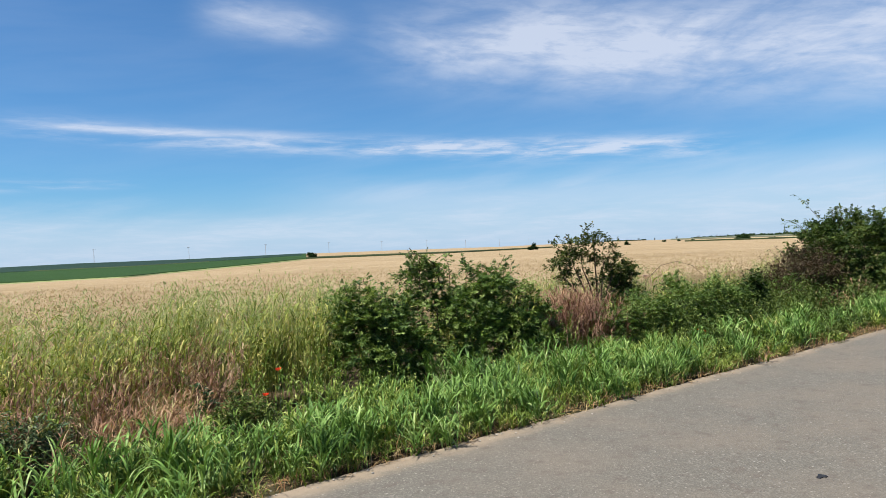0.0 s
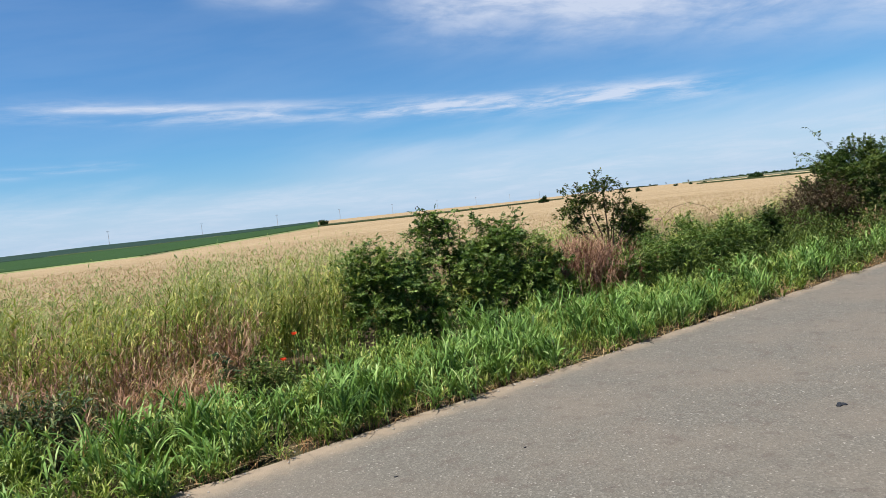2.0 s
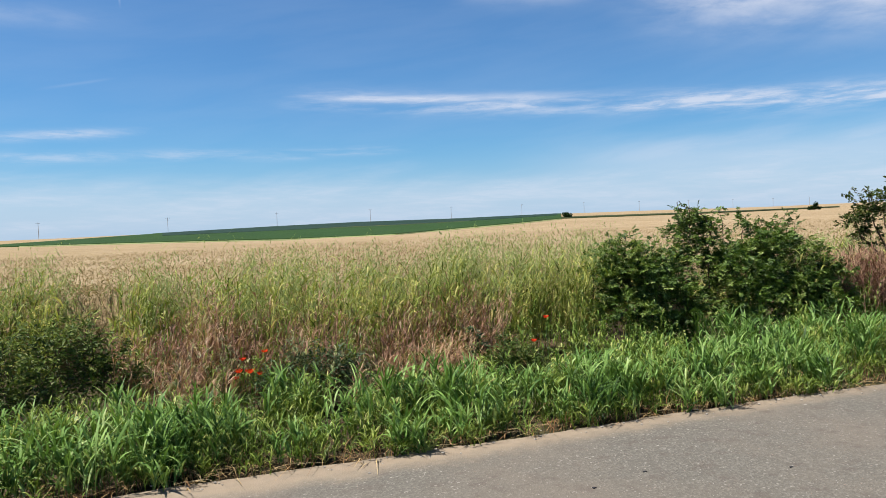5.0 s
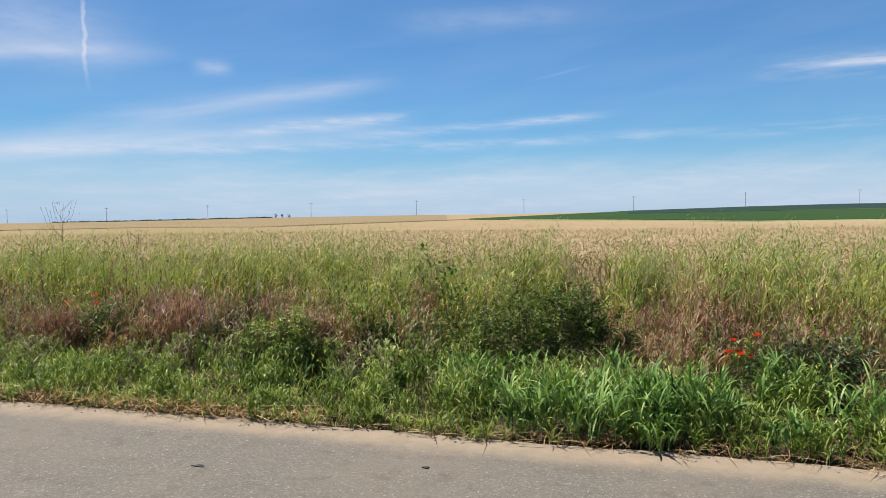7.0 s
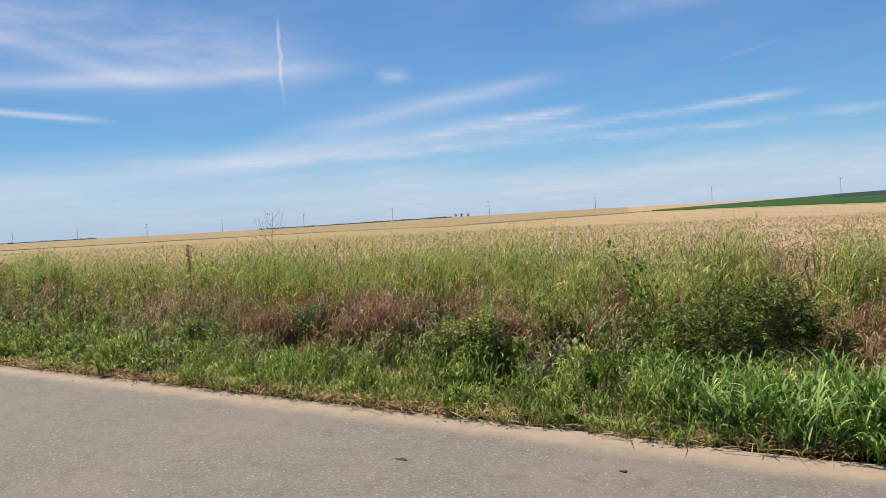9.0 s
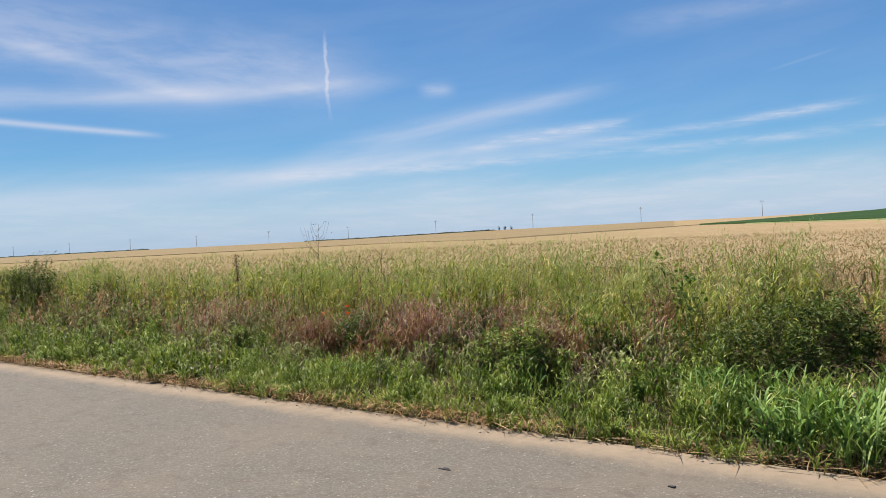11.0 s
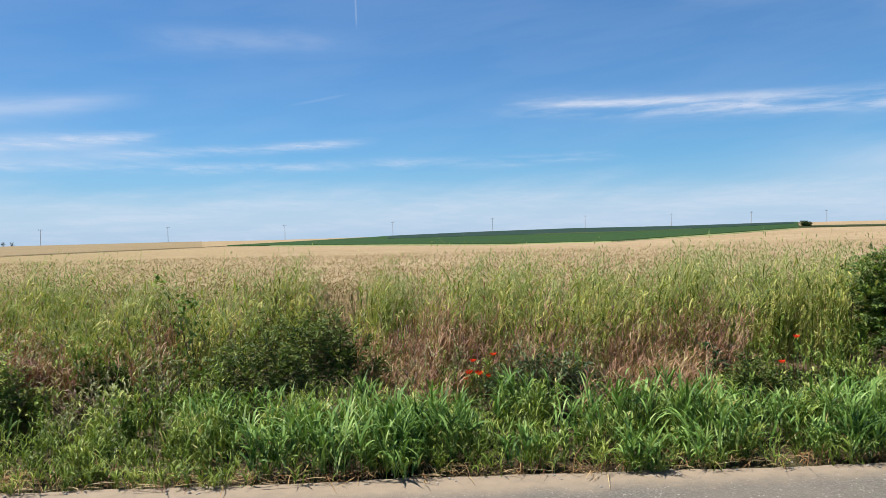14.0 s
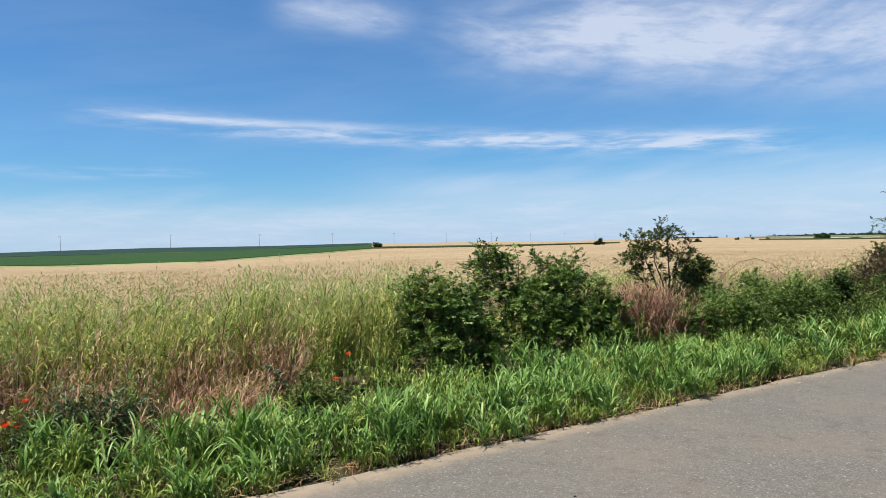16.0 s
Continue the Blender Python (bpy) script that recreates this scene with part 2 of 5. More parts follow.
PETAL = leafy("poppy petal", [(0.0, (0.58, 0.035, 0.012)), (1.0, (0.76, 0.075, 0.025))], 0.30)

PINK = leafy("rose petal", [(0.0, (0.62, 0.36, 0.38)), (1.0, (0.76, 0.55, 0.56))], 0.30)


def bark():
    m, n = material("bark")
    place = n.add("ShaderNodeTexCoord").outputs["Object"]
    grain = n.noise(place, 40.0, 4.0)
    finish(n, surface(n, n.ramp(grain, [(0.3, (0.056, 0.036, 0.024)), (0.7, (0.152, 0.104, 0.068))]), 0.9, grain, 0.004))
    return m


BARK = bark()


def asphalt():
    m, n = material("worn asphalt")
    place = n.add("ShaderNodeTexCoord").outputs["Object"]
    stones = n.add("ShaderNodeTexVoronoi")
    n.put(stones.inputs["Vector"], place)
    n.put(stones.inputs["Scale"], 85.0)
    chip = n.ramp(stones.outputs["Color"], [(0.0, (0.078, 0.071, 0.059)), (0.6, (0.108, 0.099, 0.082)), (0.88, (0.145, 0.133, 0.112)), (1.0, (0.31, 0.29, 0.25))])
    blot = n.smooth(n.noise(place, 0.9, 4.0), 0.35, 0.7)
    chip = n.mix(n.math("MULTIPLY", blot, 0.5), chip, (0.142, 0.117, 0.091, 1.0))
    worn = n.smooth(n.noise(place, 5.5, 6.0, 0.7), 0.52, 0.66)
    chip = n.mix(n.math("MULTIPLY", worn, 0.45), chip, (0.075, 0.058, 0.048, 1.0))
    grit = n.noise(place, 220.0, 2.0)
    chip = n.mix(n.smooth(grit, 0.60, 0.70, 0.0, 0.45), chip, (0.0474, 0.0444, 0.0414, 1.0))
    chips = n.add("ShaderNodeTexVoronoi")
    n.put(chips.inputs["Vector"], place)
    n.put(chips.inputs["Scale"], 38.0)
    n.put(chips.inputs["Randomness"], 1.0)
    kind = n.add("ShaderNodeSeparateColor")
    n.put(kind.inputs[0], chips.outputs["Color"])
    shape = n.math("ADD", chips.outputs["Distance"], n.math("MULTIPLY", n.noise(place, 90.0, 3.0), 0.35))
    speck = n.smooth(shape, 0.26, 0.36, 1.0, 0.0)
    chip = n.mix(n.math("MULTIPLY", speck, n.smooth(kind.outputs[0], 0.66, 0.74, 0.0, 0.8)), chip, (0.304, 0.28, 0.248, 1.0))
    chip = n.mix(n.math("MULTIPLY", speck, n.smooth(kind.outputs[1], 0.80, 0.84, 0.0, 0.6)), chip, (0.2, 0.132, 0.096, 1.0))
    chip = n.mix(n.math("MULTIPLY", speck, n.smooth(kind.outputs[2], 0.64, 0.74, 0.0, 0.75)), chip, (0.044, 0.0416, 0.04, 1.0))
    # blown field dust lies along the rim
    split = n.add("ShaderNodeSeparateXYZ")
    n.put(split.inputs[0], place)
    wave = n.math("MULTIPLY_ADD", n.noise(place, 3.5, 6.0, 0.65), 0.34, n.math("SUBTRACT", split.outputs[1], n.smooth(split.outputs[0], -1.0, 6.0, 0.0, 0.19)))
    dust = n.math("MULTIPLY", n.smooth(wave, 4.30, 4.60), n.smooth(n.noise(place, 14.0, 4.0), 0.2, 0.55, 0.72, 1.0))
    chip = n.mix(dust, chip, n.mix(n.noise(place, 9.0, 4.0), (0.178, 0.139, 0.0976, 1.0), (0.249, 0.198, 0.142, 1.0)))
    height = n.math("ADD", stones.outputs["Distance"], n.math("MULTIPLY", grit, 0.6))
    finish(n, surface(n, chip, 0.85, height, 0.004, 0.6, 0.25))
    return m


ASPHALT = asphalt()


def soil():
    m, n = material("dry soil and stubble")
    place = n.add("ShaderNodeTexCoord").outputs["Object"]
    big, small = n.noise(place, 0.7, 4.0), n.noise(place, 22.0, 5.0)
    near = n.ramp(small, [(0.3, (0.0355, 0.0248, 0.0142)), (0.55, (0.0708, 0.0499, 0.0302)), (0.75, (0.117, 0.0852, 0.0533))])
    near = n.mix(n.smooth(big, 0.4, 0.65, 0.0, 0.6), near, (0.0355, 0.0426, 0.016, 1.0))
    finish(n, surface(n, near, 0.95, small, 0.02, 0.7, 0.1))
    return m


SOIL = soil()


def crop(name, low, midway, top, scale=1.0, depth=0.08, drift=None):
    m, n = material(name)
    place = n.add("ShaderNodeTexCoord").outputs["Object"]
    tiny, mid, wide = n.noise(place, 7.0 * scale, 5.0, 0.7), n.noise(place, 0.5, 4.0), n.noise(place, 0.025, 4.0, 0.6, 0.4)
    colour = n.ramp(n.math("ADD", n.math("MULTIPLY", tiny, 0.55), n.math("MULTIPLY", mid, 0.45)), [(0.32, low), (0.5, midway), (0.68, top)])
    colour = n.mix(n.smooth(wide, 0.38, 0.66, 0.0, 0.35), colour, (*low, 1.0))
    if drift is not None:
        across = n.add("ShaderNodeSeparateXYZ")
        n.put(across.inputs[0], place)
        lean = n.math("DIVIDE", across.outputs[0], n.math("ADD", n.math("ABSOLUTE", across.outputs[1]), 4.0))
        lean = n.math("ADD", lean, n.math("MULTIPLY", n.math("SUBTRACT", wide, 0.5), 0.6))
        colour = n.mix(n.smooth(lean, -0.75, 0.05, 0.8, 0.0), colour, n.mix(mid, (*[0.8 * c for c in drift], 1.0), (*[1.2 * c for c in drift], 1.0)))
    finish(n, surface(n, colour, 0.9, tiny, depth, 0.8, 0.1))
    return m


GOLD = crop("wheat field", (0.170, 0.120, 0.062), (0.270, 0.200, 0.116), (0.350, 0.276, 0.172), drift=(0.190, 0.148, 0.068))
GREENCROP = crop("maize field", (0.012, 0.032, 0.007), (0.020, 0.048, 0.011), (0.034, 0.070, 0.018), 0.5)
BLUECROP = crop("beet field", (0.009, 0.023, 0.016), (0.015, 0.033, 0.023), (0.024, 0.046, 0.032), 0.5)
PALEMARGIN = crop("pale grass margin", (0.14, 0.16, 0.07), (0.20, 0.22, 0.10), (0.26, 0.27, 0.14), 0.5)
SEAM = crop("grass seam", (0.040, 0.052, 0.022), (0.060, 0.074, 0.030), (0.085, 0.098, 0.042), 0.5)
PALECROP = crop("barley field", (0.178, 0.16, 0.0888), (0.225, 0.202, 0.113), (0.272, 0.249, 0.154), 0.3)
DULLGREEN = crop("rough grass margin", (0.018, 0.027, 0.010), (0.027, 0.036, 0.014), (0.045, 0.05, 0.020), 0.5)
GREYGREEN = crop("far pasture", (0.095, 0.100, 0.066), (0.125, 0.130, 0.088), (0.160, 0.160, 0.112), 0.3)


def plain(name, colour, rough=0.7, metal=0.0, vary=0.25):
    m, n = material(name)
    place = n.add("ShaderNodeTexCoord").outputs["Object"]
    mottle = n.noise(place, 25.0, 4.0)
    dark = tuple(c * (1 - vary) for c in colour)
    light = tuple(min(1, c * (1 + vary)) for c in colour)
    finish(n, surface(n, n.ramp(mottle, [(0.3, dark), (0.7, light)]), rough, mottle, 0.002, 0.4))
    return m


# pole colour is lightened: distance haze is put into it
CONCRETE = plain("weathered concrete paled for haze", (0.368, 0.36, 0.344), 0.9)
STEEL = plain("dull steel", (0.16, 0.16, 0.168), 0.5, 0.6)
RUSTGRASS = leafy("rusty dry grass", [(0.0, (0.09, 0.0336, 0.024)), (0.4, (0.21, 0.112, 0.078)), (0.75, (0.335, 0.205, 0.140)), (1.0, (0.48, 0.35, 0.21))], 0.22, patch=3.5, spread=0.5)
ROSY = leafy("rosy seed heads", [(0.0, (0.115, 0.057, 0.057)), (0.4, (0.290, 0.162, 0.151)), (0.75, (0.459, 0.290, 0.257)), (1.0, (0.621, 0.472, 0.378))], 0.24, patch=3.5, spread=0.4)
STUBBLE = crop("brown ripe field", (0.140, 0.104, 0.054), (0.190, 0.145, 0.078), (0.245, 0.190, 0.108))
DRYGRASS = crop("dry grass baulk", (0.088, 0.068, 0.036), (0.128, 0.1, 0.056), (0.176, 0.136, 0.08), 0.5)
STONE = plain("pale road stone", (0.26, 0.235, 0.20), 0.9)
TAR = plain("tar", (0.016, 0.016, 0.0176), 0.6)
CHALK = plain("worn road paint", (0.19, 0.178, 0.16), 0.8)
GREENSTEM = plain("green stem", (0.08, 0.136, 0.04), 0.7)
SEEDBROWN = plain("brown seed head", (0.128, 0.06, 0.032), 0.9)
BLACKHEART = plain("poppy heart", (0.016, 0.016, 0.012), 0.8)


# ---- mesh helpers ----
rng = np.random.default_rng(7)


def mesh_object(name, verts, quads, mats, index=None, smooth=False):
    """One mesh object from arrays: verts (n, 3), quads (m, 4)."""
    me = bpy.data.meshes.new(name)
    n, m = len(verts), len(quads)
    me.vertices.add(n)
    me.vertices.foreach_set("co", np.ascontiguousarray(verts, dtype=np.float32).ravel())
    me.loops.add(4 * m)
    me.loops.foreach_set("vertex_index", np.ascontiguousarray(quads, dtype=np.int32).ravel())
    me.polygons.add(m)
    me.polygons.foreach_set("loop_start", np.arange(0, 4 * m, 4, dtype=np.int32))
    me.polygons.foreach_set("loop_total", np.full(m, 4, dtype=np.int32))
    if index is not None:
        me.polygons.foreach_set("material_index", np.ascontiguousarray(index, dtype=np.int32))
    me.polygons.foreach_set("use_smooth", np.full(m, smooth))
    for mat in (mats if isinstance(mats, (list, tuple)) else [mats]):
        me.materials.append(mat)
    me.update(calc_edges=True)
    return new(name, me)


class Heap:
    """Collects arrays of quads with their materials."""

    def __init__(self):
        self.v, self.q, self.m, self.n = [], [], [], 0

    def add(self, vq, slot=0):
        v, q = vq
        if len(q):
            self.v.append(v)
            self.q.append(q + self.n)
            self.m.append(np.full(len(q), slot))
            self.n += len(v)

    def build(self, name, mats, smooth=False):
        return mesh_object(name, np.concatenate(self.v), np.concatenate(self.q), mats, np.concatenate(self.m), smooth)


def strip(centre, half):
    """Ribbons: centre (n, levels, 3), half widths as vectors (n, levels, 3)."""
    n, k, _ = centre.shape
    v = np.stack([centre - half, centre + half], axis=2).reshape(-1, 3)
    base = (np.arange(n) * 2 * k)[:, None] + (np.arange(k - 1) * 2)[None, :]
    q = np.stack([base, base + 1, base + 3, base + 2], axis=-1).reshape(-1, 4)
    return v, q


def blades(base, height, width, lean, sag=0.5, levels=4, tip=0.08, heading=None):
    """Grass blades that rise, lean over and taper. All but levels may be arrays."""
    n = len(base)
    heading = rng.uniform(0, 2 * np.pi, n) if heading is None else heading
    out = np.stack([np.cos(heading), np.sin(heading), np.zeros(n)], 1)
    s = np.linspace(0, 1, levels)[None, :, None]
    height, lean, width, sag = (np.broadcast_to(np.asarray(a, float), (n,))[:, None, None] for a in (height, lean, width, sag))
    up = np.array([0, 0, 1.0])[None, None, :]
    centre = base[:, None, :] + up * height * (s - sag * lean * s ** 3) + out[:, None, :] * height * lean * s ** 2
    twist = heading + np.pi / 2 + rng.normal(0, 0.5, n)
    side = np.stack([np.cos(twist), np.sin(twist), rng.normal(0, 0.15, n)], 1)[:, None, :]
    taper = np.where(s < 0.35, 0.75 + 0.7 * s, 1.0) * (1 - s ** 1.8 * (1 - tip))
    return strip(centre, side * width * 0.5 * taper)


def flakes(place, length, width, heading=None, rise=None):
    """Small pointed leaves, each two quads bent at the midrib."""
    n = len(place)
    heading = rng.uniform(0, 2 * np.pi, n) if heading is None else heading
    rise = rng.normal(0.1, 0.6, n) if rise is None else rise
    d = np.stack([np.cos(heading) * np.cos(rise), np.sin(heading) * np.cos(rise), np.sin(rise)], 1)
    side = np.cross(d, [0, 0, 1.0]) + rng.normal(0, 0.35, (n, 3))
    side -= d * (side * d).sum(1, keepdims=True)
    side /= np.linalg.norm(side, axis=1, keepdims=True) + 1e-9
    normal = np.cross(side, d)
    length, width = (np.broadcast_to(np.asarray(a, float), (n,))[:, None] for a in (length, width))
    a, b = place, place + d * length - normal * length * 0.12
    mid = place + d * length * 0.45 + normal * length * 0.05
    l, r = mid - side * width * 0.5 + normal * width * 0.15, mid + side * width * 0.5 + normal * width * 0.15
    v = np.stack([a, l, b, mid, r], 1).reshape(-1, 3)
    k = (np.arange(n) * 5)[:, None]
    q = np.concatenate([k + np.array([0, 3, 2, 1]), k + np.array([0, 4, 2, 3])])
    return v, q


def chips(place, d, side, length, width):
    """Small pointed leaves of one folded quad each, along d with the blade's breadth along side."""
    n = len(place)
    length, width = (np.broadcast_to(np.asarray(a, float), (n,))[:, None] for a in (length, width))
    d = d / (np.linalg.norm(d, axis=1, keepdims=True) + 1e-9)
    side = side - d * (side * d).sum(1, keepdims=True)
    side /= np.linalg.norm(side, axis=1, keepdims=True) + 1e-9
    up = np.cross(side, d)
    up *= np.where(up[:, 2:3] < 0, -1.0, 1.0)
    mid = place + d * length * 0.42 + up * width * 0.16
    v = np.stack([place, mid - side * width * 0.5, place + d * length - up * length * 0.10, mid + side * width * 0.5], 1).reshape(-1, 3)
    return v, (np.arange(n) * 4)[:, None] + np.arange(4)[None, :]


def loose_chips(place, length, width, heading=None, rise=None):
    n = len(place)
    heading = rng.uniform(0, 2 * np.pi, n) if heading is None else heading
    rise = rng.normal(0.1, 0.6, n) if rise is None else rise
    d = np.stack([np.cos(heading) * np.cos(rise), np.sin(heading) * np.cos(rise), np.sin(rise)], 1)
    return chips(place, d, np.cross(d, [0, 0, 1.0]) + rng.normal(0, 0.35, (n, 3)), length, width)


def arcs(base, length, width, start, bend, heading=None, levels=5, curl=1.4):
    """Blades that arch over: the angle from upright runs from start to start + bend along the blade."""
    n = len(base)
    heading = rng.uniform(0, 2 * np.pi, n) if heading is None else heading
    length, width, start, bend = (np.broadcast_to(np.asarray(a, float), (n,)) for a in (length, width, start, bend))
    out = np.stack([np.cos(heading), np.sin(heading), np.zeros(n)], 1)
    s = np.linspace(0, 1, levels)
    mids = (s[:-1] + s[1:]) / 2
    phi = start[:, None] + bend[:, None] * mids[None, :] ** curl
    step = (length / (levels - 1))[:, None, None] * (np.sin(phi)[..., None] * out[:, None, :] + np.cos(phi)[..., None] * np.array([0, 0, 1.0]))
    centre = base[:, None, :] + np.concatenate([np.zeros((n, 1, 3)), np.cumsum(step, 1)], 1)
    side = np.stack([-np.sin(heading), np.cos(heading), rng.normal(0, 0.25, n)], 1) + out * rng.normal(0, 0.35, n)[:, None]
    wide = (0.45 + 1.6 * s * (1 - s) * 1.3) * (1 - s ** 3 * 0.93)
    return strip(centre, side[:, None, :] * (width[:, None] * 0.5 * wide[None, :])[..., None])


def culms(p, height, leaves, length, width, lean=0.25, bend=(0.7, 2.0), low=0.06, stem=0.004, levels=5, wind=None):
    """Leafy grass: upright stalks with arching blades at every height; gives stalk arrays and blade arrays."""
    n = len(p)
    height = np.broadcast_to(np.asarray(height, float), (n,))
    heading = rng.uniform(0, 2 * np.pi, n) if wind is None else rng.normal(wind[0], wind[1], n)
    tilt = np.abs(rng.normal(0, lean, n))
    stalk = arcs(p, height, stem, tilt * 0.4, tilt, heading, 4, 1.0)
    s = low + (1 - low) * rng.uniform(0, 1, (n, leaves)) ** 0.8
    out = np.stack([np.cos(heading), np.sin(heading), np.zeros(n)], 1)
    a = tilt[:, None] * (0.4 + 0.5 * s)
    at = p[:, None, :] + (height[:, None] * s)[..., None] * (np.cos(a)[..., None] * np.array([0, 0, 1.0]) + np.sin(a)[..., None] * out[:, None, :])
    m = n * leaves
    size = (rng.uniform(0.55, 1.25, (n, leaves)) * (0.65 + 0.5 * np.sin(np.pi * np.clip(s, 0, 1)))).ravel()
    fan = rng.uniform(0, 2 * np.pi, m) if wind is None else np.where(rng.uniform(0, 1, m) < 0.5, rng.uniform(0, 2 * np.pi, m), rng.normal(wind[0], wind[1], m))
    return stalk, arcs(at.reshape(-1, 3), length * size, width * rng.uniform(0.6, 1.25, m), rng.uniform(0.15, 0.65, m), rng.uniform(*bend, m), fan, levels)


def sprays(base, way, reach, leaves, leaflets, length, width):
    """Twigs that carry feathered leaves; gives twig arrays and leaflet arrays."""
    n = len(base)
    way = way / (np.linalg.norm(way, axis=1, keepdims=True) + 1e-9)
    reach = np.broadcast_to(np.asarray(reach, float), (n,))
    s = (np.arange(leaves)[None, :] + rng.uniform(0.1, 0.9, (n, leaves))) / leaves
    s = 0.15 + 0.85 * s
    o = base[:, None, :] + way[:, None, :] * (reach[:, None] * s)[..., None] - np.array([0, 0, 0.22]) * (reach[:, None] * s * s)[..., None]
    d = way[:, None, :] * rng.uniform(0.2, 0.9, (n, leaves, 1)) + rng.normal(0, 0.65, (n, leaves, 3)) * [1, 1, 0.55]
    d = d.reshape(-1, 3)
    d /= np.linalg.norm(d, axis=1, keepdims=True) + 1e-9
    o, m = o.reshape(-1, 3), len(d)
    side = np.cross(d, [0, 0, 1.0]) + rng.normal(0, 0.3, (m, 3))
    side /= np.linalg.norm(side, axis=1, keepdims=True) + 1e-9
    stalk = length * (leaflets // 2) * 0.62 * rng.uniform(0.7, 1.2, m)
    places, ways, sides = [], [], []
    for k in range(leaflets):
        last = k == leaflets - 1
        f = 1.0 if last else 0.3 + 0.6 * (k // 2) / max(1, leaflets // 2 - 1) if leaflets > 3 else (1.0 if last else 0.55)
        sign = 0.0 if last else (1.0 if k % 2 else -1.0)
        places.append(o + d * (stalk * f)[:, None] - np.array([0, 0, 0.18]) * (stalk * f * f)[:, None])
        ways.append(d * (1.0 if last else 0.55) + side * 0.85 * sign - np.array([0, 0, 0.15]))
        sides.append(side if last else d - side * 0.5 * sign)
    q = np.concatenate(places)
    green = chips(q, np.concatenate(ways) + rng.normal(0, 0.15, q.shape), np.concatenate(sides) + rng.normal(0, 0.12, q.shape), length * rng.uniform(0.75, 1.2, len(q)), width * rng.uniform(0.8, 1.2, len(q)))
    end = base + way * reach[:, None] - np.array([0, 0, 0.22]) * reach[:, None]
    half = np.cross(way, [0.3, 0.2, 1.0])[:, None, :] * np.array([0.0035, 0.0025, 0.001])[None, :, None]
    sticks = strip(np.stack([base, 0.5 * (base + end) + [0, 0, 0.0], end], 1), half)
    return sticks, green


def tube(points, radii, sides=6):
    """A tapered limb along a few points."""
    p = np.asarray(points, float)
    k = len(p)
    d = np.gradient(p, axis=0)
    d /= np.linalg.norm(d, axis=1, keepdims=True) + 1e-9
    ref = np.where(np.abs(d[:, 2:3]) > 0.9, [[1.0, 0, 0]], [[0, 0, 1.0]])
    u = np.cross(d, ref)
    u /= np.linalg.norm(u, axis=1, keepdims=True) + 1e-9
    t = np.cross(d, u)
    a = np.linspace(0, 2 * np.pi, sides, endpoint=False)
    ring = u[:, None, :] * np.cos(a)[None, :, None] + t[:, None, :] * np.sin(a)[None, :, None]
    v = (p[:, None, :] + ring * np.asarray(radii, float)[:, None, None]).reshape(-1, 3)
    i, j = np.meshgrid(np.arange(k - 1), np.arange(sides), indexing="ij")
    q = np.stack([i * sides + j, i * sides + (j + 1) % sides, (i + 1) * sides + (j + 1) % sides, (i + 1) * sides + j], -1).reshape(-1, 4)
    return v, q


def part(name, heap, mats, parent, label="", smooth=False):
    ob = heap.build(name, mats, smooth)
    ob.parent = parent
    if label:
        ob["label"] = label
    return ob


def thing(name, place, label, category, group="", kind=""):
    ob = new(name)
    ob.empty_display_size = 0.1
    ob.location = place
    return tagged(ob, label, category, group, kind)


def curve_noise(x, seed, scale=1.0):
    """A smooth wavy line with values from about -1 to 1."""
    x = np.asarray(x, float) * scale
    return (np.sin(x * 1.0 + seed) + 0.7 * np.sin(x * 2.3 + seed * 2.1) + 0.5 * np.sin(x * 4.1 + seed * 3.7)) / 2.2


# ---- the lie of the land ----
EYE = 1.55
LINE_TURN, LINE_FAR = 13.5, 537.0       # the power line's bearing (of its foot point) and distance


def line_range(az):
    return np.minimum(LINE_FAR / np.maximum(np.cos(np.radians(az - LINE_TURN)), 0.33), 1500.0)


CREST = ((-180, 0.0), (-90, 0.2), (-66, 0.20), (-58, 0.30), (-50, 0.38), (-43.6, 0.37), (-35, 0.48), (-28, 0.53), (-20, 0.47), (-12, 0.50), (-5.5, 0.42), (2.7, 0.25),
         (11, 0.18), (19, 0.20), (30, 0.16), (42, 0.02), (58, 0.0), (75, -0.08), (180, 0.0))
DIP = ((-180, -0.3), (-75, -0.42), (-64, -0.36), (-54, -0.12), (-45, -0.08), (-36, -0.02), (-28.4, 0.0), (-23.5, -0.22), (-18, -0.48), (-13, -0.56), (-6, -0.65), (2.7, -0.47),
       (15, -0.40), (29, -0.55), (45, -0.45), (70, -0.40), (180, -0.3))
STAND = 0.95                             # height of the ripe wheat


def smoothstep(x):
    x = np.clip(x, 0, 1)
    return x * x * (3 - 2 * x)


def angle_table(az, rows):
    a = np.array(rows)
    return np.interp(az, a[:, 0], a[:, 1])


def land(x, y):
    """Height of the ground: level by the road, a slight dip, then a long rise to the crest under the power line."""
    x, y = np.asarray(x, float), np.asarray(y, float)
    r, az = np.hypot(x, y), np.degrees(np.arctan2(-x, y))
    rc, rb = 0.96 * line_range(az), 230.0
    zb = EYE + rb * np.tan(np.radians(angle_table(az, DIP))) - STAND
    zc = EYE + rc * np.tan(np.radians(angle_table(az, CREST))) - STAND
    near = zb * smoothstep((r - 12) / (rb - 12))
    t = np.clip((r - rb) / (rc - rb), 0, 1)
    rise = zb + (zc - zb) * t
    over = zc - 0.006 * np.maximum(r - rc, 0)
    z = np.where(r < rb, near, np.where(r < rc, rise, over))
    road = smoothstep((y - 4.5) / 4.0)
    return z * road * (y > 4.5)


def place_at(az, r):
    x, y = -math.sin(radians(az)) * r, math.cos(radians(az)) * r
    return x, y, float(land(x, y))


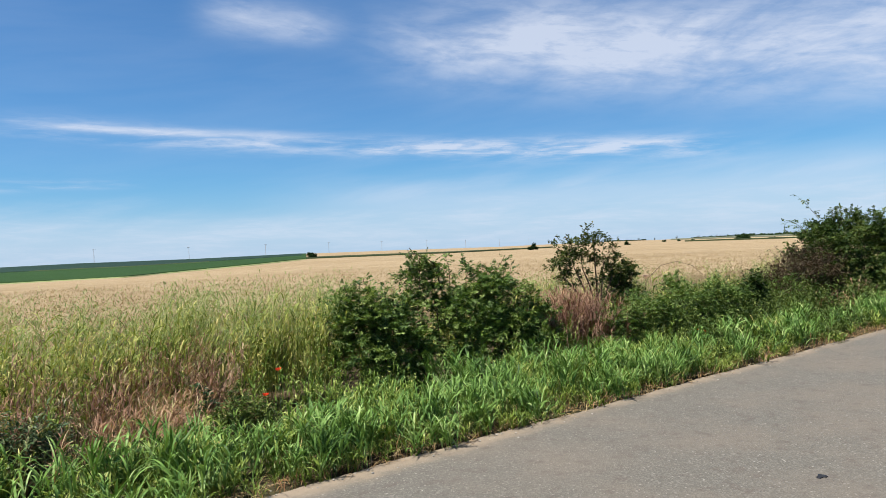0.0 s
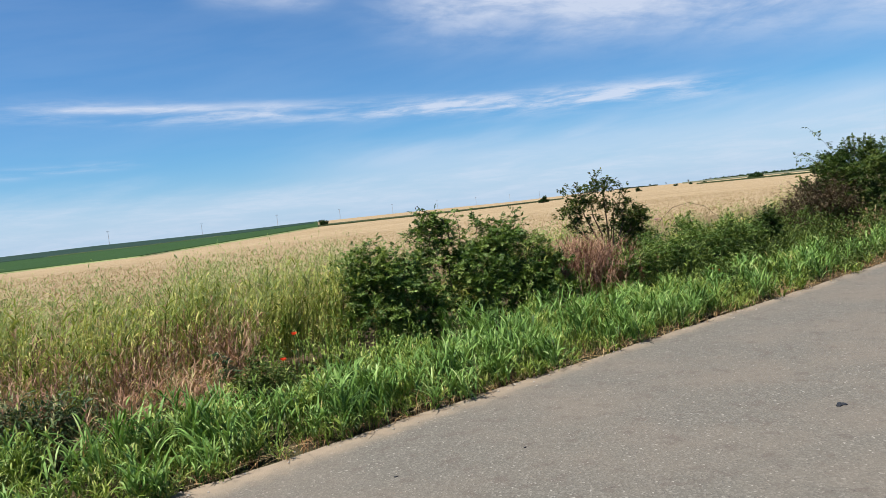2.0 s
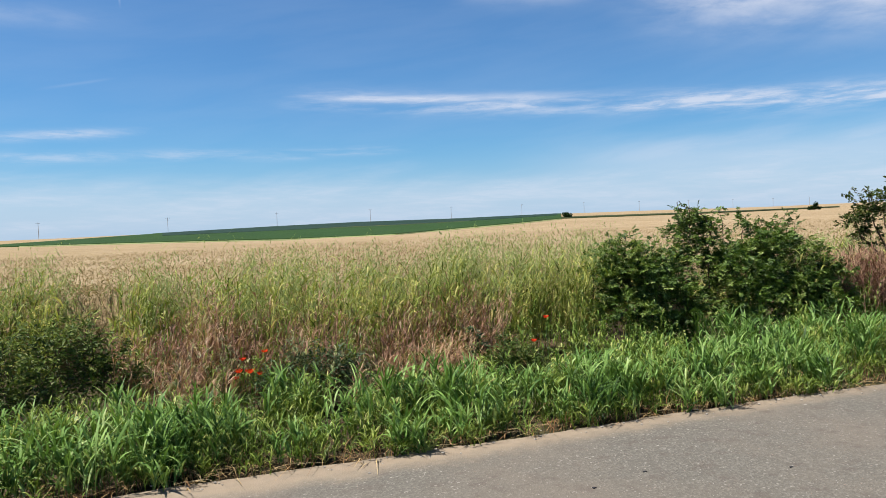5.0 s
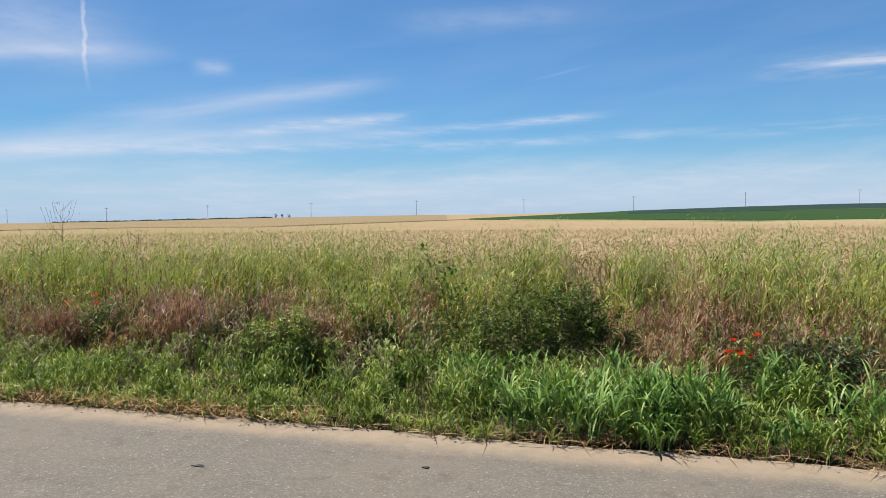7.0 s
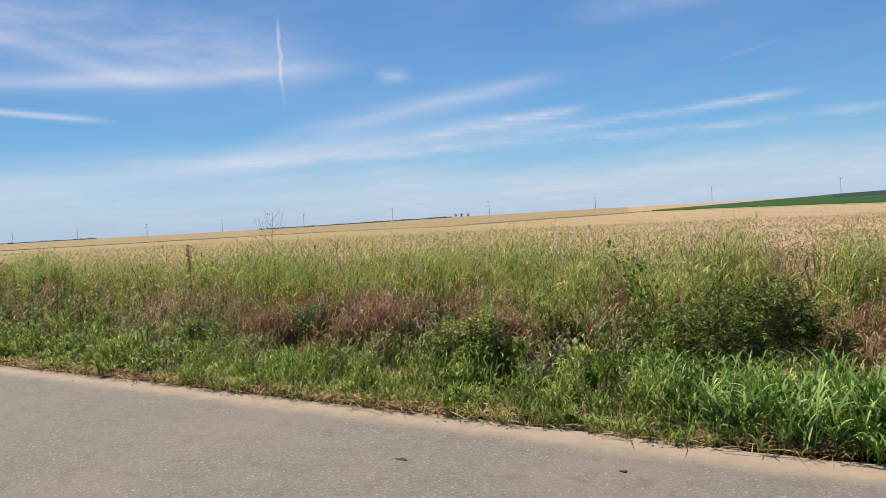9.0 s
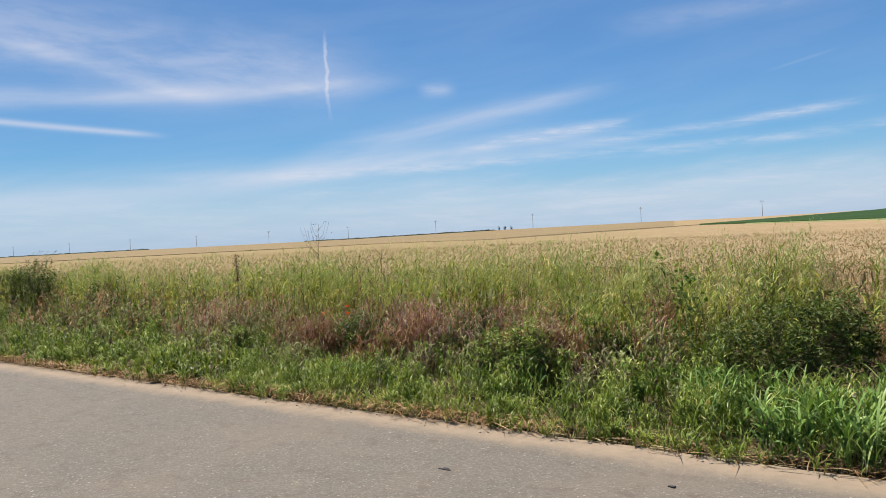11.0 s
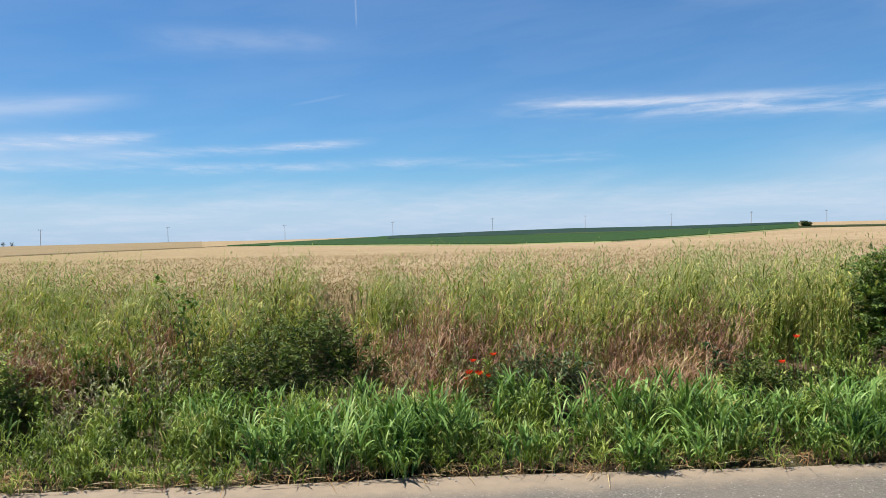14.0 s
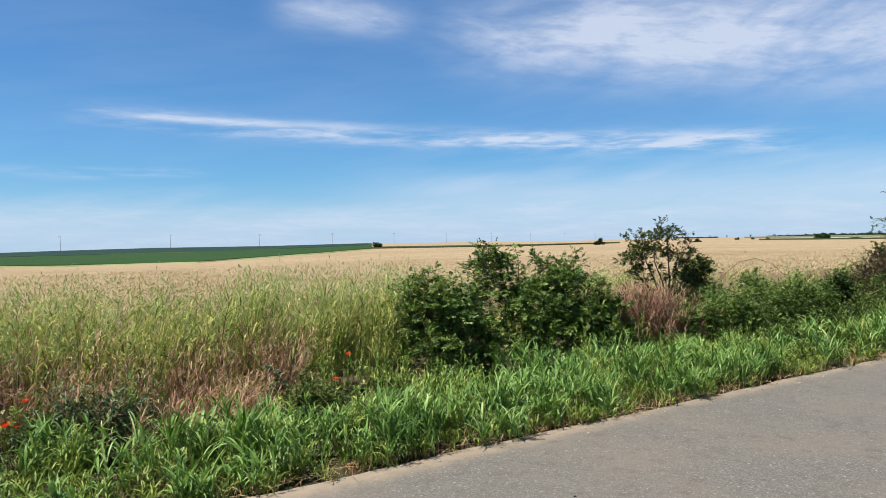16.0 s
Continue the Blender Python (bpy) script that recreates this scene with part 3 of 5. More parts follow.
def range_at(az, el):
    """How far off the crop's top stands at a height of el degrees."""
    rs = np.linspace(120, 0.96 * float(line_range(az)), 400)
    x, y = -np.sin(np.radians(az)) * rs, np.cos(np.radians(az)) * rs
    e = np.degrees(np.arctan2(land(x, y) + STAND - EYE, rs))
    return float(rs[np.argmax(e >= el)]) if (e >= el).any() else float(rs[-1])


def grid_mesh(name, X, Y, Z, mat, smooth=True):
    k, l = X.shape
    v = np.stack([X, Y, Z], -1).reshape(-1, 3)
    i, j = np.meshgrid(np.arange(k - 1), np.arange(l - 1), indexing="ij")
    q = np.stack([i * l + j, i * l + j + 1, (i + 1) * l + j + 1, (i + 1) * l + j], -1).reshape(-1, 4)
    return mesh_object(name, v, q, mat, None, smooth)


# the ground: one sheet from under the road to the horizon
az = np.radians(np.linspace(-180, 180, 241))
rr = np.concatenate([[0.01], np.geomspace(1.0, 4600, 90)])
A, R = np.meshgrid(az, rr, indexing="xy")
GX, GY = -np.sin(A) * R, np.cos(A) * R
ground = grid_mesh("ground", GX, GY, land(GX, GY) - 0.03, SOIL)
tagged(ground, "dry brown soil under verge and fields", "ground", kind="structure")

# the road, a slab with a ragged rim on the field side
xs = np.concatenate([np.linspace(-400, -16, 60), np.linspace(-15.9, 30, 1100), np.linspace(31, 400, 60)])
rim = 4.60 + 0.03 * curve_noise(xs, 1.3, 1.7) + 0.010 * curve_noise(xs, 4.1, 9.0)
ys = [np.full_like(xs, -1.75), np.full_like(xs, -1.7), np.full_like(xs, 1.4), np.full_like(xs, 3.6), rim - 0.02, rim]
zs = [-0.05, 0.0, 0.025, 0.014, 0.006, -0.03]
RX = np.stack([xs] * 6)
road = grid_mesh("road", RX, np.stack(ys), np.stack([np.full_like(xs, z) for z in zs]), ASPHALT, False)
tagged(road, "worn grey asphalt country road with dusty rim", "road", kind="structure")


# ---- fields ----
def field(name, a0, a1, near_r, far_r, lift, mat, label, bumps=0.0, rows=40, cols=80):
    """A stand of crop between two bearings and two ranges, which may follow the bearing."""
    az = np.linspace(a0, a1, cols)
    lo = np.array([near_r(a) if callable(near_r) else near_r for a in az])
    hi = np.array([far_r(a) if callable(far_r) else far_r for a in az])
    t = np.linspace(0, 1, rows)[:, None]
    r = lo[None, :] * (np.maximum(hi, lo + 0.5) / lo)[None, :] ** t
    X, Y = -np.sin(np.radians(az))[None, :] * r, np.cos(np.radians(az))[None, :] * r
    Z = land(X, Y) + lift
    if bumps:
        Z = Z + bumps * (np.sin(X * 3.1 + np.sin(Y * 2.3)) * np.sin(Y * 2.7 + np.sin(X * 1.7)))
    X, Y, Z = np.vstack([X[:1], X]), np.vstack([Y[:1], Y]), np.vstack([land(X[:1], Y[:1]) - 0.02, Z])
    ob = grid_mesh(name, X, Y, Z, mat)
    return tagged(ob, label, "field", kind="stuff")


WHEAT_EDGE = 9.3
field("wheat_field", -82, 84, lambda a: WHEAT_EDGE / math.cos(radians(a)), lambda a: 0.96 * float(line_range(a)) + 260, STAND - 0.12, GOLD,
      "ripe golden wheat rolling away to the skyline", 0.03, 220, 300)
LOWER = ((-28.3, 0.1), (-23.5, -0.18), (-22, -0.25), (-18, -0.46), (-15.3, -0.60), (-6.2, -0.63), (2.7, -0.44), (15.2, -0.22))
UPPER = ((-28.3, 0.6), (2.7, 0.6), (3.2, 0.22), (15.2, -0.21))
field("green_field", -28.3, 15.2, lambda a: range_at(a, float(angle_table(a, LOWER))), lambda a: range_at(a, float(angle_table(a, UPPER))) + (8 if a < 2.7 else 1), STAND + 0.3, GREENCROP,
      "dark green maize standing on the hillside", 0.0, 30, 120)
field("green_field", -28.0, 2.7, lambda a: range_at(a, 0.35 * float(angle_table(a, LOWER)) + 0.65 * float(angle_table(a, CREST))), lambda a: 0.96 * float(line_range(a)) + 8, STAND + 0.42, BLUECROP,
      "bluish green sugar beet behind the maize", 0.0, 20, 120)
field("field_margin", -21, -9, lambda a: range_at(a, 0.362 * float(angle_table(a, LOWER)) + 0.638 * float(angle_table(a, CREST))), lambda a: range_at(a, 0.35 * float(angle_table(a, LOWER)) + 0.65 * float(angle_table(a, CREST))) + 1, STAND + 0.44, SEAM,
      "thin pale grass seam between the green crops", 0.0, 4, 40)
field("field_margin", -28.3, 12, lambda a: range_at(a, float(angle_table(a, LOWER))) - 9, lambda a: range_at(a, float(angle_table(a, LOWER))) - 1, STAND + 0.1, PALEMARGIN,
      "pale green grass margin before the maize", 0.0, 4, 80)
field("field_margin", -48, -28.3, lambda a: range_at(a, 0.06 + 0.006 * abs(a + 40)), lambda a: range_at(a, 0.06 + 0.006 * abs(a + 40)) + 45, STAND + 0.3, DULLGREEN,
      "rough green grass strip between wheat fields", 0.0, 6, 60)
field("field_margin", 15.2, 30, lambda a: range_at(a, -0.22 - 0.02 * (a - 15.2)), lambda a: range_at(a, -0.22 - 0.02 * (a - 15.2)) + 9, STAND + 0.03, DRYGRASS,
      "brown grass baulk between wheat fields", 0.0, 5, 40)
field("stubble_field", 17, 80, lambda a: range_at(a, -0.24 - 0.021 * (min(a, 31) - 15.2) + 0.012 * min(max(a - 31, 0), 9)) + 3, lambda a: 0.96 * float(line_range(a)) + 5, STAND + 0.02, STUBBLE, "browner ripe field below the skyline", 0.0, 24, 70)
field("far_pasture", -75, -57, 900, 1300, STAND + 1.2, GREYGREEN, "pale grey-green pasture beyond the wheat", 0.0, 6, 30)
field("barley_field", -78, -59, 520, 640, STAND + 0.25, PALECROP, "pale barley strip beyond the wheat", 0.0, 6, 30)
field("field_margin", -76, -58, 470, 500, STAND + 0.6, DULLGREEN, "dark grass strip between far fields", 0.0, 5, 30)


# ---- power line ----
def power_pole(u):
    a = radians(LINE_TURN)
    foot = Vector((-math.sin(a), math.cos(a), 0)) * LINE_FAR + Vector((-math.cos(a), -math.sin(a), 0)) * u
    z = float(land(foot.x, foot.y))
    pole = thing("utility_pole", (foot.x, foot.y, z), "slim grey concrete utility pole on the skyline", "utility pole", "poles along the crest")
    pole.rotation_euler = (0, 0, a)
    h = Heap()
    h.add(tube([(0, 0, -0.5), (0, 0, 6), (0, 0, 12.2)], (0.19, 0.16, 0.11), 8))
    part("mast", h, CONCRETE, pole)
    h = Heap()
    h.add(tube([(-1.2, 0, 11.3), (0, 0, 11.5), (1.2, 0, 11.3)], (0.06, 0.07, 0.06), 6))
    part("crossarm", h, STEEL, pole, "steel crossarm")
    for x in (-1.1, 0.0, 1.1):
        h = Heap()
        h.add(tube([(x, 0, 11.4), (x, 0, 11.65), (x, 0, 11.95)], (0.09, 0.12, 0.06), 6))
        part("insulator", h, STEEL, pole)
    return foot.x, foot.y, z


for k in range(-12, 9):
    power_pole(55.5 + 81.0 * k)


# ---- far trees and bushes ----
def far_bush(name, az, r, wide, tall, label, mat=CROPLEAF, leaves=2600, group="bushes in the fields"):
    x, y, z = place_at(az, r)
    ob = thing(name, (x, y, z), label, "bush" if tall < 6 else "tree", group)
    h = Heap()
    for k in range(3):
        t = rng.uniform(-0.3, 0.3, 2) * wide
        h.add(tube([(t[0] * 0.2, t[1] * 0.2, -0.2), (t[0] * 0.6, t[1] * 0.6, tall * 0.4), (t[0], t[1], tall * 0.8)], (0.05 * tall, 0.035 * tall, 0.01 * tall), 5))
    part("trunk", h, BARK, ob)
    lobes = rng.uniform(-1, 1, (9, 3)) * [wide * 0.33, wide * 0.33, tall * 0.25] + [0, 0, tall * 0.55]
    pick = rng.integers(0, 9, leaves)
    d = rng.normal(0, 1, (leaves, 3))
    d /= np.linalg.norm(d, axis=1, keepdims=True)
    p = lobes[pick] + d * (wide * 0.24) * rng.uniform(0.3, 1.0, (leaves, 1)) * [1, 1, min(1.2, tall / wide)]
    p[:, 2] = np.maximum(p[:, 2], 0.15)
    h = Heap()
    size = 0.11 * max(wide, tall) ** 0.7
    h.add(flakes(p, size * rng.uniform(0.7, 1.4, leaves), size * 0.8))
    part("crown", h, mat, ob)
    return ob


far_bush("field_bush", -28.85, range_at(-28.85, 0.16), 4.2, 3.6, "lone round bush at the corner of the green field")
far_bush("field_bush", -46.4, range_at(-46.4, 0.02), 4.2, 3.6, "round dark green bush on the field margin")
far_bush("field_bush", -53.75, range_at(-53.75, 0.05), 3.0, 2.6, "small dark bush in the wheat")
for a, e in ((-56.5, 0.12), (-57.6, 0.12), (-58.6, 0.1)):
    far_bush("field_bush", a, range_at(a, e) + 60, 3.2, 2.4, "small dark bush in the wheat")
far_bush("field_bush", -62.1, 520, 9.0, 3.8, "wide clump of dark bushes in the wheat", leaves=4200)
far_bush("field_bush", -64.2, 520, 8.0, 2.2, "low dark clump of bushes in the wheat")
for a in (29.5, 30.0, 30.5):
    x = far_bush("far_tree", a, 0.96 * float(line_range(a)) + 8, 3.2, 4.0, "small dark tree on the skyline", leaves=250, group="trees on the skyline")
for a, r, t in ((-49.5, 1200, 5), (-50.6, 1250, 7), (-52.3, 1300, 5), (-54.6, 1350, 6), (-55.8, 1400, 6), (-57.4, 1400, 8), (-59.0, 1450, 9), (-60.3, 1450, 7)):
    far_bush("far_tree", a, r, t * 0.9, t, "small dark tree on the skyline", leaves=250, group="trees on the skyline")

# dark hedges far off on the skyline
for a0, a1, tall in ((30.8, 46.0, 0.8), (57.5, 76.0, 1.1), (-55.2, -52.0, 2.6)):
    n = 5000
    ha = rng.uniform(a0, a1, n)
    hr = 0.96 * line_range(ha) + rng.uniform(0, 6, n)
    p = np.stack([-np.sin(np.radians(ha)) * hr, np.cos(np.radians(ha)) * hr, np.zeros(n)], 1)
    p[:, 2] = land(p[:, 0], p[:, 1]) + STAND - 0.3 + rng.uniform(0, 1, n) * tall * (0.65 + 0.35 * curve_noise(ha, a0, 2.6))
    h = Heap()
    h.add(flakes(p, rng.uniform(0.6, 1.3, n), 0.8))
    tagged(h.build("far_hedge", CROPLEAF), "low dark hedge on the far skyline", "hedge", kind="stuff")

# the wood on the right-hand skyline is one mass of crowns
n = 26000
wa = np.radians(rng.uniform(-84, -58.5, n))
wr = rng.uniform(1750, 1900, n)
tops = 4.6 + 1.8 * curve_noise(np.degrees(wa), 0.4, 2.1) + 2.5 * curve_noise(np.degrees(wa), 1.1, 11.0)
tops *= np.clip((-57.5 - np.degrees(wa)) / 4.5, 0.15, 1)
p = np.stack([-np.sin(wa) * wr, np.cos(wa) * wr, np.zeros(n)], 1)
p[:, 2] = land(p[:, 0], p[:, 1]) + 4.5 + rng.uniform(0, 1, n) ** 0.6 * tops
h = Heap()
h.add(flakes(p, rng.uniform(1.5, 3.2, n), 1.8))
tagged(h.build("wood", CROPLEAF), "dark green wood along the far skyline", "wood", kind="stuff")


# ---- verge plants ----
def scatter(x0, x1, y0, y1, per_m2, thin=None):
    n = int((x1 - x0) * (y1 - y0) * per_m2)
    p = np.stack([rng.uniform(x0, x1, n), rng.uniform(y0, y1, n), np.zeros(n)], 1)
    if thin is not None:
        p = p[rng.uniform(0, 1, n) < thin(p[:, 0], p[:, 1])]
    p[:, 2] = land(p[:, 0], p[:, 1]) - 0.03
    return p


def clumped(x0, x1, y0, y1, per_m2, each, reach, thin=None):
    """Like scatter, but the stems stand in small clumps; gives the places and each clump's own height."""
    c = scatter(x0, x1, y0, y1, per_m2 / each, thin)
    count = rng.integers(each // 2, each * 3 // 2 + 1, len(c))
    p = np.repeat(c, count, 0)
    p[:, :2] += rng.normal(0, 1, (len(p), 2)) * np.repeat(reach * rng.uniform(0.5, 1.5, len(c)), count)[:, None]
    return p, np.repeat(rng.uniform(0.78, 1.16, len(c)), count)


def patches(x, y, seed, scale):
    """A smooth field of patches from 0 to 1."""
    a = np.sin(x * scale + seed) * np.cos(y * scale * 1.3 + seed * 1.7) + 0.6 * np.sin(x * scale * 2.1 - y * scale * 1.1 + seed * 2.3) + 0.4 * np.sin(x * scale * 4.3 + y * scale * 3.1 + seed)
    return np.clip(a / 2.6 + 0.5, 0, 1)


LEFT, RIGHT = -17.0, 36.0

def tussocks(x0, x1, y0, y1, per_m2, blades_each, reach, thin=None):
    """Grass roots in tussocks, with bare gaps between them."""
    c = scatter(x0, x1, y0, y1, per_m2, thin)
    each = rng.integers(blades_each // 2, blades_each * 3 // 2, len(c))
    p = np.repeat(c, each, 0)
    off = rng.normal(0, 1, (len(p), 2)) * np.repeat(reach * rng.uniform(0.6, 1.5, len(c)), each)[:, None]
    p[:, :2] += off
    p[:, 1] = np.maximum(p[:, 1], 4.53 + 0.05 * curve_noise(p[:, 0], 0.9, 2.6) + 0.03 * curve_noise(p[:, 0], 2.9, 9.0) + 0.04 * rng.uniform(0, 1, len(p)))
    size = np.repeat(rng.uniform(0.62, 1.24, len(c)), each)
    return p, size, np.arctan2(off[:, 1], off[:, 0]) + rng.normal(0, 0.7, len(p))


def broad_zone(x, y):
    """Where the broad-bladed grass stands: a bed before the dark bush, a tall stand by the dry patch, then all along the right-hand verge."""
    k = np.interp(x, (-2.1, -1.7, -0.15, 0.15, 0.75, 1.05, 2.0, 2.4, 8.5, 10, 26), (0.0, 1, 1, 0.12, 0.12, 1, 1, 0.75, 0.75, 0.42, 0.35))
    deep = np.interp(x, (-2, 0, 0.5, 1.5, 3, 6, 10, 26), (5.35, 5.35, 5.0, 5.5, 5.45, 6.0, 5.7, 5.5))
    return k * np.clip((deep - y) / 0.25, 0, 1) * (0.35 + 0.65 * np.clip((patches(x, y, 7.7, 1.9) - 0.30) * 4, 0, 1))


h = Heap()
for x0, x1, per, leaves, wide, levels in ((-2.1, 8.5, 290, 6, 0.0150, 6), (8.5, 26, 115, 6, 0.020, 4)):
    p, size, way = tussocks(x0, x1, 4.62, 6.2, per / 11, 11, 0.055, broad_zone)
    tall = size * (0.42 + 0.09 * curve_noise(p[:, 0], 0.4, 2.3)) * np.clip((p[:, 1] - 4.38) / 0.45, 0.55, 1.0) * np.where(p[:, 0] > 2.3, 1.0, 1.05)
    for vq in culms(p, tall, leaves, 0.20, wide, 0.26, (0.4, 1.9), levels=levels):
        h.add(vq)
tagged(h.build("broad_grass", TUFT), "lush broad-bladed green grass along the road", "grass", kind="stuff")
# finer, shorter grass: the whole verge on the left, and between the broad blades
h = Heap()
for x0, x1, per, leaves, long, wide in ((-7.0, -1.6, 480, 8, 0.098, 0.0098), (LEFT, -7.0, 170, 8, 0.13, 0.0165), (-1.6, 9.0, 300, 7, 0.11, 0.0105), (9.0, RIGHT, 60, 6, 0.16, 0.018)):
    p, size, way = tussocks(x0, x1, 4.56, 5.95, per / 8, 8, 0.065, lambda x, y: np.clip((y - 4.45) / 0.25, 0.3, 1) * np.clip((np.where(x < -2, 5.45, 5.7) + 0.2 * curve_noise(x, 3.0, 1.5) - y) / 0.3, 0.1, 1))
    tall = size * np.clip((p[:, 1] - 4.42) / 0.7, 0.36, 1.0) * (0.36 + 0.07 * curve_noise(p[:, 0], 2.2, 1.7))
    for vq in culms(p, tall, leaves, long, wide, 0.3, (0.4, 2.0), levels=4, stem=0.003):
        h.add(vq)
tagged(h.build("verge_grass", GRASS), "dense fine green grass along the road", "grass", kind="stuff")
# dead straw on the rim, thickest on the left-hand stretch, with long stalks lying along it
h = Heap()
n = 1000
p = np.stack([rng.uniform(LEFT, RIGHT, n), rng.normal(4.61, 0.05, n), rng.uniform(0.015, 0.04, n)], 1)
p = p[rng.uniform(0, 1, n) < np.where(p[:, 0] < -1, 1.0, 0.35)]
n = len(p)
h.add(blades(p, rng.uniform(0.015, 0.035, n), rng.uniform(0.007, 0.012, n), rng.uniform(4.0, 9.0, n), 0.12, 4, 0.5, rng.normal(0, 0.3, n) + np.pi * rng.integers(0, 2, n)))
tagged(h.build("fallen_stalks", WHEAT), "pale dry stalks lying along the road's rim", "straw", kind="stuff")
h = Heap()
n = 2600
p = np.stack([rng.uniform(LEFT, -2.8, n), rng.normal(4.62, 0.045, n), rng.uniform(0.01, 0.08, n)], 1)
h.add(blades(p, rng.uniform(0.025, 0.08, n), rng.uniform(0.007, 0.014, n), rng.uniform(1.5, 5.0, n), 0.16, 3))
n = 3600
p = np.stack([rng.uniform(LEFT, RIGHT, n), rng.normal(4.66, 0.07, n), rng.uniform(0.0, 0.03, n)], 1)
h.add(blades(p, rng.uniform(0.03, 0.08, n), rng.uniform(0.005, 0.010, n), rng.uniform(1.5, 4.5, n), 0.2, 3))
p = scatter(LEFT, RIGHT, 4.58, 4.95, 150)
h.add(blades(p, rng.uniform(0.12, 0.30, len(p)), 0.007, rng.uniform(0.3, 1.1, len(p)), 0.5, 3))
tagged(h.build("straw_litter", STRAW), "dead yellow straw littered on the road's rim", "straw", kind="stuff")


# russet and grey-green weeds behind the grass
def sprigs(p, height, leaves, reach, length, width, droop=0.0):
    """Thin stems with small leaves or seeds up their length; gives the two sets of arrays."""
    n = len(p)
    heading = rng.uniform(0, 2 * np.pi, n)
    lean = rng.uniform(0.05, 0.45, n)
    stems = blades(p, height, 0.006, lean, 0.4, 4, 0.4, heading)
    s = rng.uniform(0.25, 1.0, (n, leaves))
    out = np.stack([np.cos(heading), np.sin(heading), np.zeros(n)], 1)
    hgt = np.broadcast_to(np.asarray(height, float), (n,))
    c = p[:, None, :] + np.array([0, 0, 1.0]) * (hgt[:, None] * s)[..., None] + out[:, None, :] * (hgt[:, None] * lean[:, None] * s ** 2)[..., None]
    c = c + rng.normal(0, 1, c.shape) * reach * np.array([1, 1, 0.6])
    c = c.reshape(-1, 3)
    m = len(c)
    return stems, loose_chips(c, length * rng.uniform(0.6, 1.4, m), width * rng.uniform(0.6, 1.3, m), None, rng.normal(0.3 - droop, 0.6, m))


# russet and purple-brown ones stand behind, in a broken band
SHADY = ((-4.6, 6.05, 0.38), (-3.0, 6.0, 0.26), (-1.35, 5.85, 0.5), (-0.95, 5.8, 0.4), (0.2, 5.75, 0.26), (-6.2, 6.2, 0.3), (2.4, 5.9, 0.25))


def open_ground(x, y):
    """Falls to nothing over the shady hollows, where little grows in front."""
    k = np.ones(len(x))
    for a, b, r in SHADY:
        k *= np.clip(((x - a) ** 2 + ((y - b) / 1.3) ** 2) / r ** 2 - 0.4, 0, 1)
    return k


def russet_zone(x):
    return np.interp(x, (-17, -9, -8, -3, -2.2, -1.2, -0.6, 2.6, 3.4, 12, 13, 16, 17), (0.9, 0.9, 1, 1, 0.35, 0.35, 1, 1, 0.03, 0.05, 0.5, 0.5, 0.05))


def plumes(p, height, heads, reach, wide):
    """Seeding grasses gone brown: a thin stalk and a loose drooping head of fine awns."""
    n = len(p)
    heading, tilt = rng.normal(0.2, 1.3, n), np.abs(rng.normal(0.05, 0.22, n))
    stalk = arcs(p, height, 0.0042, tilt * 0.3, tilt * 1.5, heading, 5, 1.0)
    out = np.stack([np.cos(heading), np.sin(heading), np.zeros(n)], 1)
    s = rng.uniform(0.55, 1.0, (n, heads))
    a = tilt[:, None] * (0.3 + 0.75 * s)
    at = p[:, None, :] + (height[:, None] * s)[..., None] * (np.cos(a)[..., None] * np.array([0, 0, 1.0]) + np.sin(a)[..., None] * out[:, None, :])
    m = n * heads
    return stalk, arcs(at.reshape(-1, 3), reach * rng.uniform(0.5, 1.3, m), wide, rng.uniform(0.1, 0.8, m), rng.uniform(0.2, 1.8, m), np.repeat(heading, heads) + rng.normal(0, 1.1, m), 3)


h = Heap()
for x0, x1, per, wide in ((-0.9, 2.7, 400, 0.0090), (-8.0, -2.4, 240, 0.0105), (LEFT, -8.0, 90, 0.016), (12.6, 17, 60, 0.014)):
    p, own = clumped(x0, x1, 5.5, 7.2, per, 10, 0.07, lambda x, y: russet_zone(x) * np.where(x > -2, 0.28 + np.clip((patches(x, y, 2.0, 1.2) - 0.34) * 5, 0, 0.72), 0.10 + np.clip((patches(x, y, 3.4, 2.4) - 0.42) * 6, 0, 1)) * np.clip((y - np.where(x > -2, 5.4, 5.7)) / 0.5, 0.03, 1) * open_ground(x, y))
    tall = own * rng.uniform(0.50, 0.92, len(p)) * np.clip((p[:, 1] - 4.7) / 1.8, 0.4, 1.1) * (0.95 + 0.15 * curve_noise(p[:, 0], 1.0, 2.6))
    for vq in plumes(p, tall, 8, 0.105, wide):
        h.add(vq)
tagged(h.build("russet_weeds", RUSSET), "russet brown seeding grasses on the bank", "weeds", kind="stuff")
h = Heap()
for x0, x1, per, wide in ((-9.5, -1.8, 120, 0.0165), (LEFT, -9.5, 65, 0.024), (-0.8, 2.6, 22, 0.014)):
    p, own = clumped(x0, x1, 5.3, 7.2, per, 6, 0.06, lambda x, y: russet_zone(x) * (0.2 + np.clip((0.6 - patches(x, y, 4.1, 1.5)) * 4, 0, 1)) * open_ground(x, y))
    for vq in culms(p, own * rng.uniform(0.55, 0.85, len(p)) * np.clip((p[:, 1] - 4.4) / 2.0, 0.42, 1.1), 18, 0.080, wide, 0.25, (0.3, 1.9), levels=3, low=0.2):
        h.add(vq)
tagged(h.build("purple_weeds", PURPLE), "greyish purple-brown withering weeds on the bank", "weeds", kind="stuff")
h = Heap()
